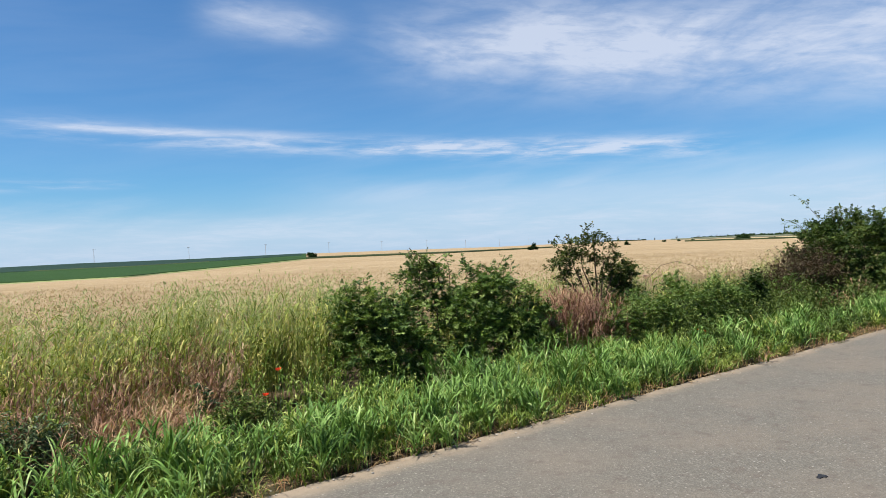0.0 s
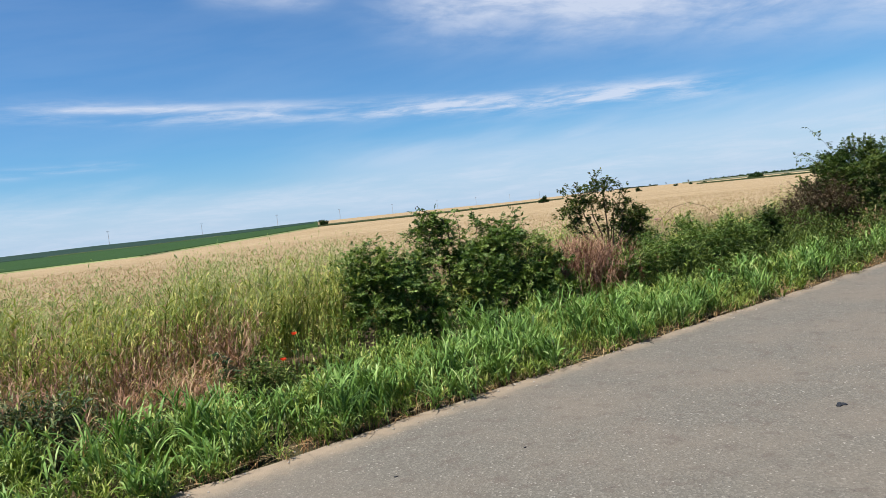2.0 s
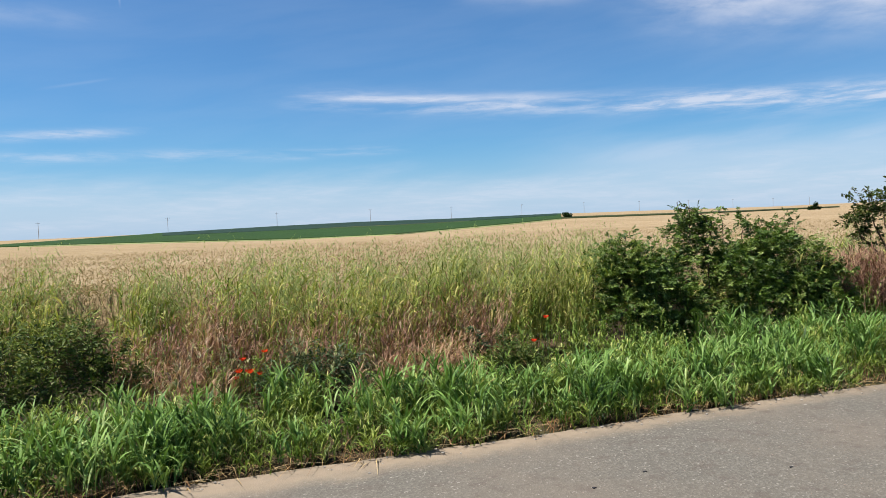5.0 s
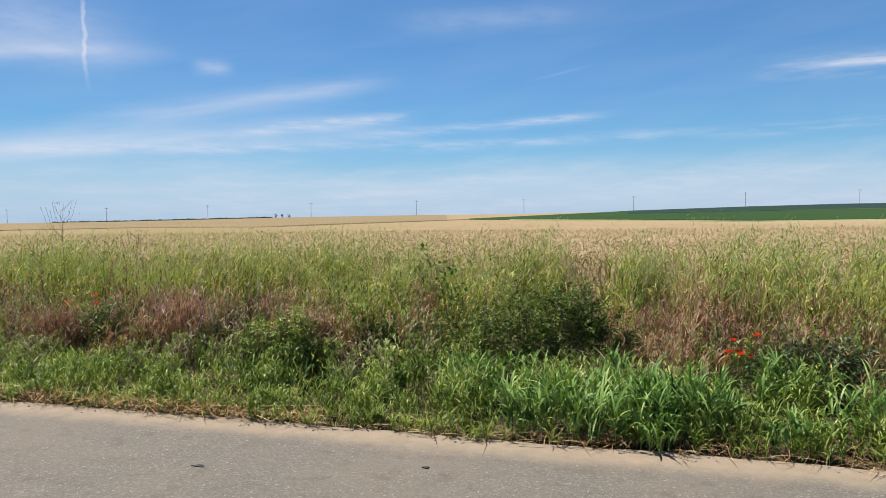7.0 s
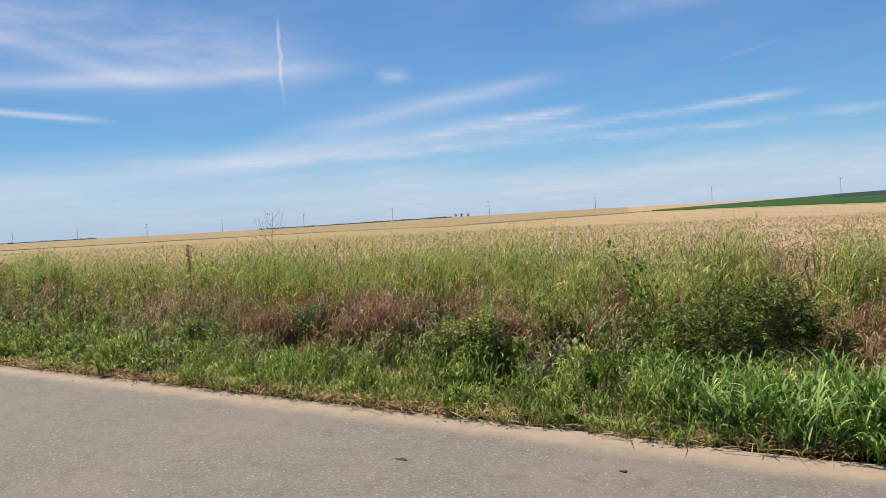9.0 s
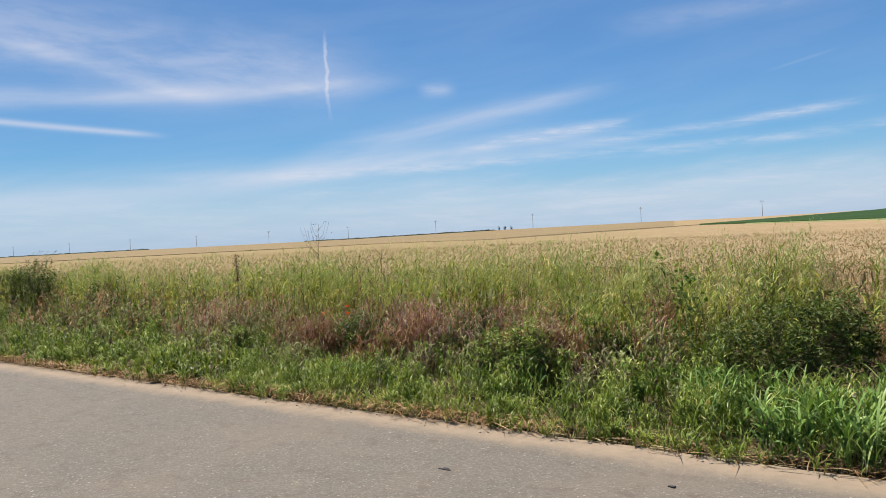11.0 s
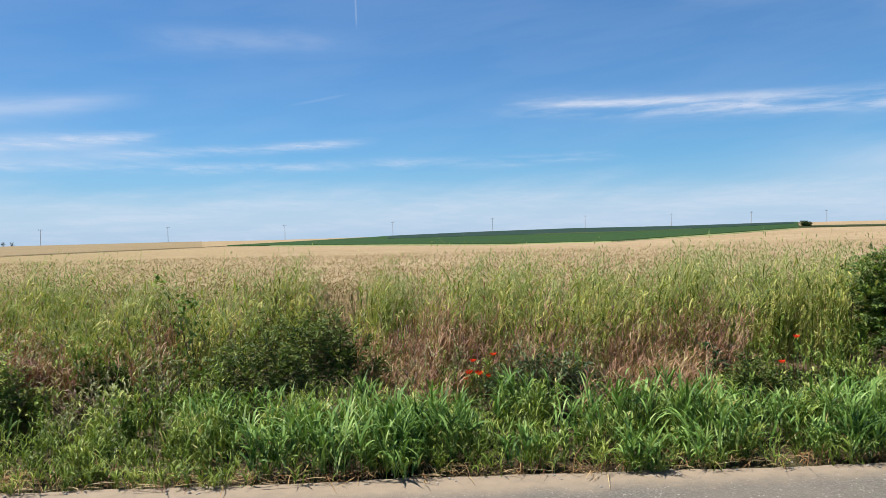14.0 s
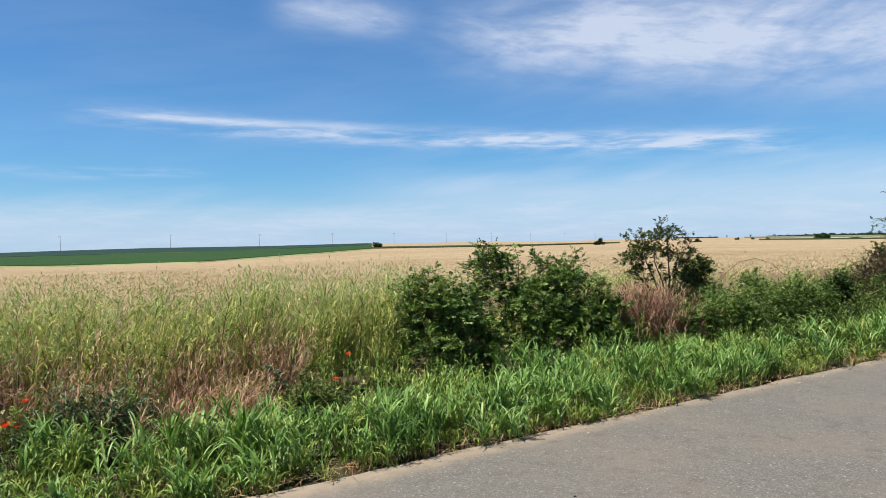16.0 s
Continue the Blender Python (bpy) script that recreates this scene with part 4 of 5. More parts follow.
p, own = clumped(LEFT, 9, 5.2, 7.0, 95, 6, 0.06, lambda x, y: (0.15 + 0.85 * np.clip((patches(x, y, 0.7, 2.3) - 0.40) * 6, 0, 1)) * open_ground(x, y) * np.where((x > 4.0) & (x < 7.6), 0.55, 1) * np.where((x > -0.7) & (x < 2.4) & (y > 6.2), 0.35, 1))
hgt = own * rng.uniform(0.28, 0.60, len(p)) * np.clip((p[:, 1] - 4.6) / 1.4, 0.7, 1.35) * (0.75 + 0.5 * patches(p[:, 0], p[:, 1], 1.9, 2.0))
for vq in culms(p, hgt, 16, 0.085, 0.0165, 0.25, (0.3, 1.9), levels=3, low=0.15):
    h.add(vq)
# they grow thickest in one stretch, before the shady hollows
p, own = clumped(-5.2, -1.6, 5.3, 5.9, 70, 6, 0.06)
for vq in culms(p, own * rng.uniform(0.30, 0.50, len(p)), 14, 0.08, 0.015, 0.25, (0.3, 1.9), levels=3, low=0.15):
    h.add(vq)
# broader leaves here and there
p = scatter(LEFT, 9, 5.2, 7.0, 16, lambda x, y: np.clip((patches(x, y, 5.0, 1.6) - 0.4) * 4, 0, 1) * open_ground(x, y))
for vq in sprigs(p, rng.uniform(0.2, 0.5, len(p)), 20, 0.03, 0.046, 0.018):
    h.add(vq)
tagged(h.build("green_weeds", WEED), "green narrow-leaved weeds on the bank", "weeds", kind="stuff")

# lush herbs along the right-hand verge
h = Heap()
p = scatter(8.4, 26, 4.80, 7.6, 105, lambda x, y: 0.15 + 0.85 * np.clip((patches(x, y, 3.3, 1.9) - 0.38) * 5, 0, 1))
a, b = sprigs(p, rng.uniform(0.35, 0.95, len(p)) * np.where(p[:, 0] > 16, 0.75, 1.0) * np.clip((p[:, 1] - 4.7) / 1.4, 0.3, 1), 26, 0.05, 0.075, 0.024)
h.add(a), h.add(b)
tagged(h.build("verge_herbs", DARKLEAF), "lush green tall herbs on the verge", "herbs", kind="stuff")

# wild oats and green wheat: stems, leaves and drooping seed heads
h = Heap()
for x0, x1, per, fat in ((-9.0, 2.2, 130, 1.0), (2.2, 5.0, 185, 1.0), (LEFT - 6, -9.0, 62, 1.6), (5.0, 30, 30, 1.3)):
    p, own = clumped(x0, x1, 6.75, 9.3, per, 9, 0.075, lambda x, y: np.clip((y - 6.55 - 0.5 * np.clip((-x - 6.5) / 2.0, 0, 1)) / 0.6, 0.12, 1) * (0.3 + 0.7 * np.clip((patches(x, y, 6.0, 3.1) - 0.33) * 4, 0, 1)))
    n = len(p)
    hgt = own * rng.triangular(0.80, 1.15, 1.44, n) * np.where(rng.uniform(0, 1, n) < 0.05, 1.15, 1.0) * (0.86 + 0.30 * patches(p[:, 0], p[:, 1], 9.0, 2.2)) * (1 + 0.07 * curve_noise(p[:, 0], 0.7, 1.1) + 0.05 * curve_noise(p[:, 0], 2.7, 5.0)) * np.interp(p[:, 0], (1.2, 2.8, 5.2, 6.5), (1.0, 1.13, 1.13, 0.88))
    hgt = np.minimum(hgt, rng.uniform(1.42, 1.60, n))
    # the wind has set them all a little one way; the heads nod
    heading, tilt = rng.normal(-0.15, 0.75, n), np.abs(rng.normal(0.10, 0.13, n))
    nod = rng.uniform(0.25, 1.1, n)
    h.add(arcs(p, hgt, 0.0075 * fat, tilt, nod, heading, 7, 3.2), 0)
    out = np.stack([np.cos(heading), np.sin(heading), np.zeros(n)], 1)

    def along(s):
        """Places up the stems."""
        a = tilt[:, None] + nod[:, None] * s ** 3.2 / 4.2
        return p[:, None, :] + (hgt[:, None] * s)[..., None] * (np.cos(a)[..., None] * np.array([0, 0, 1.0]) + np.sin(a)[..., None] * out[:, None, :])

    k = 7
    q = along(rng.uniform(0.15, 0.80, (n, k))).reshape(-1, 3)
    m = n * k
    h.add(arcs(q, rng.uniform(0.10, 0.25, m), rng.uniform(0.009, 0.022, m) * fat, rng.uniform(0.15, 0.7, m), rng.uniform(0.8, 2.6, m), rng.normal(-0.15, 1.6, m), 4), 0)
    # open one-sided panicles: fine branchlets, each with hanging spikelets
    k = 8
    q = along(rng.uniform(0.76, 1.0, (n, k))).reshape(-1, 3)
    m = n * k
    way = np.repeat(heading, k) + rng.normal(0, 0.9, m)
    reach = rng.uniform(0.04, 0.14, m)
    h.add(arcs(q, reach * 1.25, 0.0032 * fat, 0.5, 1.6, way, 3), 1)
    tip = q + np.stack([np.cos(way) * reach, np.sin(way) * reach, rng.normal(0.01, 0.02, m)], 1)
    h.add(loose_chips(tip, rng.uniform(0.028, 0.050, m) * fat ** 0.5, 0.0115 * fat, way, rng.normal(-1.0, 0.4, m)), 1)
tagged(h.build("wild_oats", [OAT, SPIKE]), "tall yellow-green wild oats with nodding heads at the field's edge", "wild oats", kind="stuff")

# the nearest ripe wheat, ear by ear
h = Heap()
az = rng.uniform(-68, 72, 46000)
n = len(az)
yy = WHEAT_EDGE - 0.3 + 26 * rng.uniform(0, 1, n) ** 1.8
p = np.stack([-np.tan(np.radians(az)) * yy, yy, np.zeros(n)], 1)
p = p[np.abs(p[:, 0]) < 60]
n = len(p)
p[:, 2] = land(p[:, 0], p[:, 1])
tall = rng.normal(STAND - 0.03, 0.03, n)
base = p + np.array([0, 0, 1.0]) * (tall * 0.45)[:, None]
heading, lean = rng.uniform(0, 2 * np.pi, n), rng.uniform(0.02, 0.25, n)
h.add(blades(base, tall * 0.55, 0.005, lean, 0.4, 3, 0.8, heading))
ear = base + np.stack([np.cos(heading) * tall * 0.55 * lean, np.sin(heading) * tall * 0.55 * lean, tall * 0.55 * (1 - 0.4 * lean) - 0.01], 1)
h.add(loose_chips(ear, rng.uniform(0.07, 0.11, n), 0.017, heading, rng.uniform(-0.6, 1.1, n)))
near = base[base[:, 1] < 14]
h.add(blades(near, rng.uniform(0.2, 0.35, len(near)), 0.008, rng.uniform(0.4, 1.3, len(near)), 0.6, 3))
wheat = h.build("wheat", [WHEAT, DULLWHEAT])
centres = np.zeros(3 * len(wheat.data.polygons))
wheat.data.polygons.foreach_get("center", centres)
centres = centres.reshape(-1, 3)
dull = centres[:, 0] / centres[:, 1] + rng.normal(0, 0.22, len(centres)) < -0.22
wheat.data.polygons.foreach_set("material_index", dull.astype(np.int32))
tagged(wheat, "ripe wheat ears at the near edge of the field", "wheat", kind="stuff")


# ---- shrubs and single plants ----
def twiggy(lobes, clusters, leaf, wide, per=11, twig=0.22, low=0.05, hollow=0.55, feathered=False):
    """Leafy twigs over a set of lobes (x, y, z, radius, squash); gives leaf arrays and the twigs' ends."""
    L = np.array(lobes, float)
    pick = rng.choice(len(L), clusters, p=L[:, 3] ** 2 / (L[:, 3] ** 2).sum())
    # each lobe carries a set of smaller boughs, with dark gaps between them
    boughs = 12
    bd = rng.normal(0, 1, (len(L), boughs, 3)) + [0, 0, 0.3]
    bd /= np.linalg.norm(bd, axis=2, keepdims=True)
    bd *= rng.uniform(0.55, 1.05, (len(L), boughs, 1))
    own = rng.integers(0, boughs, clusters)
    d = rng.normal(0, 1, (clusters, 3)) + [0, 0, 0.3]
    d /= np.linalg.norm(d, axis=1, keepdims=True)
    inner = rng.uniform(0, 1, (clusters, 1)) < 0.22
    tall = np.stack([np.ones(clusters), np.ones(clusters), L[pick, 4]], 1)
    c = np.where(inner, d * rng.uniform(0.1, 0.7, (clusters, 1)), bd[pick, own] + d * 0.42 * rng.uniform(hollow * 0.5, 1.0, (clusters, 1)) * [1, 1, 0.75])
    c = L[pick, :3] + c * L[pick, 3:4] * tall
    c[:, 2] = np.maximum(c[:, 2], low + rng.uniform(0, 0.1, clusters))
    d = np.where(inner, d, 0.5 * d + bd[pick, own])
    way = d + rng.normal(0, 0.5, d.shape) + [0, 0, 0.5]
    way /= np.linalg.norm(way, axis=1, keepdims=True)
    size = twig * rng.uniform(0.5, 1.1, clusters) * np.where(rng.uniform(0, 1, clusters) < 0.12, 1.9, 1.0)
    if feathered:
        sticks, leaves = sprays(c - way * size[:, None] * 0.3, way, size * 1.3, per, 5, leaf, wide)
        return leaves, sticks, L
    s = rng.uniform(0.05, 1.0, (clusters, per))
    p = c[:, None, :] + way[:, None, :] * (size[:, None] * s)[..., None] + rng.normal(0, 0.012, (clusters, per, 3))
    heading = np.arctan2(way[:, 1], way[:, 0])[:, None] + rng.normal(0, 1.1, (clusters, per))
    n = clusters * per
    leaves = loose_chips(p.reshape(-1, 3), leaf * rng.uniform(0.6, 1.35, n), wide * rng.uniform(0.7, 1.3, n), heading.ravel(), rng.normal(0.15, 0.45, n))
    sticks = strip(np.stack([c - way * size[:, None] * 0.6, c, c + way * size[:, None] * 0.9], 1), np.cross(way, [0.3, 0.2, 1.0])[:, None, :] * np.array([0.004, 0.003, 0.0015])[None, :, None])
    return leaves, sticks, L


def limbs(h, L, foot, count, thick):
    for k in range(count):
        x, y, z, r = L[k % len(L)][:4]
        end = np.array([x, y, z]) + rng.uniform(-0.5, 0.5, 3) * r
        start = np.array([foot[0] + rng.uniform(-0.12, 0.12), foot[1] + rng.uniform(-0.12, 0.12), -0.05])
        start[:2] += 0.45 * (end[:2] - start[:2])
        mid = 0.5 * (start + end) + rng.normal(0, 0.06, 3)
        h.add(tube([start, 0.5 * (start + mid), mid, 0.5 * (mid + end), end], thick * np.array([1.0, 0.85, 0.65, 0.45, 0.2]), 6))


def shoot(points, thick=0.006, leaf=0.03, count=26, wide=0.016, stray=0.008):
    """One long arching shoot with leaves along it: limb arrays and leaf arrays."""
    p = np.array(points, float)
    t = np.linspace(0, 1, 14)
    k = np.linspace(0, 1, len(p))
    c = np.stack([np.interp(t, k, p[:, j]) for j in range(3)], 1)
    c[1:-1] = (c[:-2] + 2 * c[1:-1] + c[2:]) / 4
    s = rng.uniform(0.15, 1.0, count)
    q = np.stack([np.interp(s, t, c[:, j]) for j in range(3)], 1) + rng.normal(0, stray, (count, 3))
    return tube(c, np.linspace(thick, thick * 0.3, 14), 5), flakes(q, leaf * rng.uniform(0.6, 1.3, count), wide)


def shrub(name, place, lobes, clusters, leaf, wide, mat, label, category="shrub", group="", shoots=(), branches=10, thick=0.02, per=11, twig=0.22, hollow=0.55, feathered=False):
    ob = thing(name, place, label, category, group)
    leaves, sticks, L = twiggy(lobes, clusters, leaf, wide, per, twig, 0.05, hollow, feathered)
    wood, green = Heap(), Heap()
    limbs(wood, L, (0, 0), branches, thick)
    wood.add(sticks)
    green.add(leaves)
    for pts in shoots:
        a, b = shoot(pts, 0.006, 0.036, 30, 0.02)
        wood.add(a)
        if not feathered:
            green.add(b)
            continue
        q = np.array(pts, float)
        t, k = np.linspace(0.1, 1.0, 13), np.linspace(0, 1, len(q))
        at = np.stack([np.interp(t, k, q[:, j]) for j in range(3)], 1)
        a, b = sprays(at, rng.normal(0, 1, at.shape) * [1, 1, 0.3] + [0, 0, 0.45], 0.10, 2, 5, leaf, wide)
        wood.add(a), green.add(b)
    part("branchwork", wood, BARK, ob)
    tagged(part("foliage", green, mat, ob), kind="stuff")
    return ob


GZ = -0.03
# the big shrub at the verge, three humps and a few long shoots
shrub("shrub", (5.8, 7.0, GZ), [(-1.45, -0.1, 0.60, 0.42, 1.0), (-1.30, 0.0, 0.92, 0.33, 1.0), (-1.0, -0.2, 0.50, 0.42, 1.0), (-0.80, 0.05, 0.80, 0.30, 1.0), (-0.35, 0.1, 1.08, 0.34, 1.1), (-0.05, -0.2, 0.62, 0.46, 1.0),
      (0.30, 0.05, 1.02, 0.36, 1.1), (0.85, 0.05, 0.98, 0.38, 1.1), (0.70, -0.3, 0.50, 0.48, 1.0), (1.15, -0.15, 0.58, 0.40, 1.0), (1.42, -0.2, 0.32, 0.32, 0.9)],
      1900, 0.040, 0.025, BUSH, "dense green wild shrub with long upright shoots on the verge", feathered=True, per=7, shoots=[
          [(x, 0.1, z - 0.45), (x + rng.normal(0, 0.04), 0.05, z - 0.15), (x + rng.normal(0, 0.09), 0.0, z + 0.04)] for x, z in (
              (-0.42, 1.62), (-0.30, 1.58), (-0.18, 1.46), (0.08, 1.60), (0.32, 1.44), (0.5, 1.40), (0.72, 1.46), (0.86, 1.50), (1.0, 1.44), (1.1, 1.36), (-1.5, 1.28), (-1.32, 1.36), (-1.1, 1.30), (-0.9, 1.2), (1.3, 1.05), (-1.75, 1.0))], branches=16, twig=0.19)
# a bare curling cane over its top
cane = thing("bramble_cane", (5.3, 7.0, GZ), "bare bramble cane curling above the shrub", "bramble")
h = Heap()
h.add(tube([(0.35, 0, 1.2), (0.25, 0, 1.52), (0.10, 0, 1.60), (-0.06, 0.02, 1.66), (-0.10, 0.02, 1.72), (-0.13, 0.02, 1.70), (-0.11, 0.02, 1.63), (-0.05, 0.02, 1.57)], np.linspace(0.007, 0.003, 8), 5))
part("cane", h, BARK, cane)
# the small open tree behind
sapling = thing("sapling", (9.35, 7.6, GZ), "small open wild pear sapling with bare twigs showing", "tree")
crown = [(-0.80, 0, 1.34, 0.20, 1.0), (-0.50, 0, 1.52, 0.24, 0.9), (-0.12, 0.1, 1.50, 0.25, 1.0), (0.12, 0, 1.72, 0.19, 0.9), (0.36, 0, 1.40, 0.25, 1.0), (0.82, 0, 1.12, 0.22, 1.0), (-0.52, 0, 1.08, 0.19, 0.9), (0.10, -0.1, 1.08, 0.17, 1.0), (0.60, 0, 1.22, 0.16, 1.0)]
leaves, sticks, L = twiggy(crown, 430, 0.056, 0.032, 10, 0.11, 0.3, 0.5)
wood, green = Heap(), Heap()
for x, y, z, *_ in crown:
    t = rng.normal(0, 0.04, 3)
    wood.add(tube([(0.12 + 0.1 * x, 0, 0), (0.10 + 0.22 * x, 0, 0.4), (0.06 + 0.55 * x, 0.3 * y, 0.45 + 0.35 * z), (0.85 * x, y, 0.86 * z), (x, y, z + 0.1)], (0.022, 0.02, 0.014, 0.009, 0.004), 6))
wood.add(sticks)
green.add(leaves)
part("branchwork", wood, BARK, sapling, "grey-brown forked stems")
part("foliage", green, SAPLEAF, sapling)
# russet dock and dry grass between the shrub and the low bushes
ob = thing("russet_clump", (7.75, 6.85, GZ), "tall clump of dry russet grass and dock", "dry grass")
h = Heap()
n = 1500
p = np.stack([rng.normal(0.05, 0.42, n), rng.normal(0.1, 0.28, n), np.zeros(n)], 1)
for vq in plumes(p, rng.uniform(0.5, 1.08, n) * (1.0 - 0.12 * np.abs(p[:, 0])), 10, 0.12, 0.010):
    h.add(vq)
tagged(part("grass", h, RUSTGRASS, ob), kind="stuff")
# smaller clumps of dry seed heads in the left-hand bank
for x, y, wide, tall, count, mat, words in ((-6.75, 6.15, 0.24, 0.62, 240, RUSTGRASS, "rust-coloured clump of dry grass beside poppies"), (-5.6, 6.6, 0.30, 0.80, 260, ROSY, "rosy purple clump of seeding grass on the bank"),
                                            (-9.05, 6.6, 0.40, 0.78, 210, ROSY, "rosy purple clump of seeding grass on the bank"), (-3.72, 6.2, 0.22, 0.66, 300, RUSTGRASS, "rust-coloured clump of dry grass on the bank"), (-4.5, 6.75, 0.45, 0.80, 230, ROSY, "rosy purple clump of seeding grass on the bank")):
    ob = thing("russet_clump", (x, y, GZ), words, "dry grass", "dry clumps on the bank")
    h = Heap()
    p = np.stack([rng.normal(0, wide, count), rng.normal(0, 0.6 * wide, count), np.zeros(count)], 1)
    for vq in plumes(p, tall * rng.uniform(0.6, 1.0, count), 9, 0.10, 0.009):
        h.add(vq)
    tagged(part("grass", h, mat, ob), kind="stuff")
# low leafy bushes along the verge further on
shrub("low_shrub", (9.75, 6.3, GZ), [(-1.45, 0.1, 0.38, 0.34, 1.0), (-1.0, 0, 0.62, 0.34, 1.0), (-0.45, -0.1, 0.62, 0.38, 1.0), (0.15, 0.15, 0.68, 0.34, 1.1), (0.6, -0.1, 0.46, 0.34, 1.0), (1.15, 0.1, 0.60, 0.34, 1.1), (1.7, 0.0, 0.44, 0.32, 1.0)], 1150, 0.034, 0.019, BUSH, feathered=True, per=6, label="low spreading green shrub among tall weeds", group="low bushes on the verge", branches=10, thick=0.012, twig=0.2)
shrub("low_shrub", (13.6, 6.8, GZ), [(-1.2, 0, 0.38, 0.36, 1.0), (-0.5, 0.1, 0.45, 0.38, 1.0), (0.3, 0, 0.40, 0.4, 1.0), (1.1, 0.1, 0.5, 0.38, 1.0), (1.9, 0, 0.45, 0.4, 1.0)], 1500, 0.050, 0.018, BUSH,
      "tall weedy bush with dull green leaves", group="low bushes on the verge", branches=8, thick=0.012)
shrub("low_shrub", (10.25, 7.7, GZ), [(0, 0, 0.95, 0.26, 1.0), (0.15, 0, 0.7, 0.25, 1.0), (-0.15, 0, 0.55, 0.25, 1.0)], 420, 0.05, 0.03, DARKLEAF, "small round dark bush beside the sapling", group="low bushes on the verge", branches=6, thick=0.012, twig=0.14)
shrub("dead_weed", (15.3, 6.8, GZ), [(-1.6, 0.1, 0.62, 0.34, 1.0), (-0.9, 0, 0.72, 0.38, 1.0), (-0.2, 0, 0.84, 0.40, 1.0), (0.5, -0.1, 0.86, 0.42, 1.0), (1.1, -0.2, 0.65, 0.4, 0.9)], 1500, 0.055, 0.016, WITHERED, "brown withered weeds leaning under the wild rose", "weeds", branches=10, thick=0.008, twig=0.26)
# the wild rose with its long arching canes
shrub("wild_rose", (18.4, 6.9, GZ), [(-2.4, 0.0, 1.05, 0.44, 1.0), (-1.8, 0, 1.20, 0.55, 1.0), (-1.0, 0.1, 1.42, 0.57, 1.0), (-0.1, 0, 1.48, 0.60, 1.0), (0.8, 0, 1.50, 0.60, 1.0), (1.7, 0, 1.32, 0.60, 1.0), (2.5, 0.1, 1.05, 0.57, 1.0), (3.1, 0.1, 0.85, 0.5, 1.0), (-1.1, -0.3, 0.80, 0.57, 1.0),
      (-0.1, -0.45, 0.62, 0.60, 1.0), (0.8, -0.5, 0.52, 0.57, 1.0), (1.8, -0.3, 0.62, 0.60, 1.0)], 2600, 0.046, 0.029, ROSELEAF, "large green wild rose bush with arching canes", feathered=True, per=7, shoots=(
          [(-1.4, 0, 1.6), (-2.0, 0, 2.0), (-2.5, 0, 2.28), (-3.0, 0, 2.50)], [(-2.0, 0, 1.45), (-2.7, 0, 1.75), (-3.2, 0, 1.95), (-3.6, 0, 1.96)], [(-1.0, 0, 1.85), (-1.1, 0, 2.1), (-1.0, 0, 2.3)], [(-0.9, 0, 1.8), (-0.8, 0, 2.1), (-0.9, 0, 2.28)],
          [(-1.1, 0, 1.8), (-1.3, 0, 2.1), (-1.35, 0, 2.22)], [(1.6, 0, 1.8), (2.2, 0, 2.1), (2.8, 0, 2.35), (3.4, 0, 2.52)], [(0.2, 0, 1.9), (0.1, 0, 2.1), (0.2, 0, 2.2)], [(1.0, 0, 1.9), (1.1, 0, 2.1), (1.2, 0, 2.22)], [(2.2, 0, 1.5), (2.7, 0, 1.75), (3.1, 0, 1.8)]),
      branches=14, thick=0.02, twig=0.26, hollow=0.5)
# a bramble cane arching over towards the wheat, and a dark dock plant below it
cane = thing("bramble_cane", (11.0, 7.3, GZ), "thin bare bramble cane arching over the weeds", "bramble")
h = Heap()
h.add(tube([(-0.75, 0, 0.75), (-0.5, 0, 1.05), (-0.1, 0, 1.25), (0.4, 0, 1.30), (0.9, 0, 1.2), (1.25, 0, 1.0)], np.linspace(0.006, 0.003, 6), 5))
h.add(tube([(-0.6, 0.1, 0.7), (-0.7, 0.1, 1.0), (-0.95, 0.1, 1.28)], (0.004, 0.003, 0.002), 5))
part("cane", h, BARK, cane)
shrub("dock_plant", (12.3, 6.35, GZ), [(0, 0, 0.45, 0.17, 1.6), (0.05, 0, 0.78, 0.13, 1.5), (0.2, 0.05, 0.5, 0.15, 1.4)], 260, 0.07, 0.03, ROSELEAF, "dark upright dock plant among the lush grass", "dock", branches=4, thick=0.008, twig=0.12)
# fallen dry grass arching over the bank
ob = thing("hay_clump", (2.15, 6.6, GZ), "arching clump of fallen dry brown grass", "dry grass")
h = Heap()
n = 420
p = np.stack([rng.normal(-0.1, 0.28, n), rng.normal(0, 0.16, n), np.zeros(n)], 1)
h.add(blades(p, rng.uniform(0.5, 0.82, n), rng.uniform(0.006, 0.011, n), rng.uniform(0.4, 1.3, n), 0.7, 7, 0.2, rng.normal(0.0, 0.7, n)))
tagged(part("straw", h, STRAW, ob), kind="stuff")
ob = thing("straw_clump", (23.0, 7.3, GZ), "pale dry grass clump between the bushes", "dry grass")
h = Heap()
p = np.stack([rng.normal(1.6, 1.2, 500), rng.normal(0.3, 0.3, 500), np.zeros(500)], 1)
h.add(blades(p, rng.uniform(0.8, 1.5, 500), 0.02, rng.uniform(0.05, 0.4, 500), 0.5, 4))
tagged(part("straw", h, STRAW, ob), kind="stuff")
stems = [(26.9, 1.35), (27.5, 1.6), (28.2, 1.9), (28.8, 2.45), (29.4, 2.15), (30.2, 2.1), (31.0, 2.4), (31.7, 2.2), (32.3, 2.75), (32.9, 3.1), (33.6, 2.9), (34.6, 3.15), (35.5, 3.0), (36.6, 3.1)]
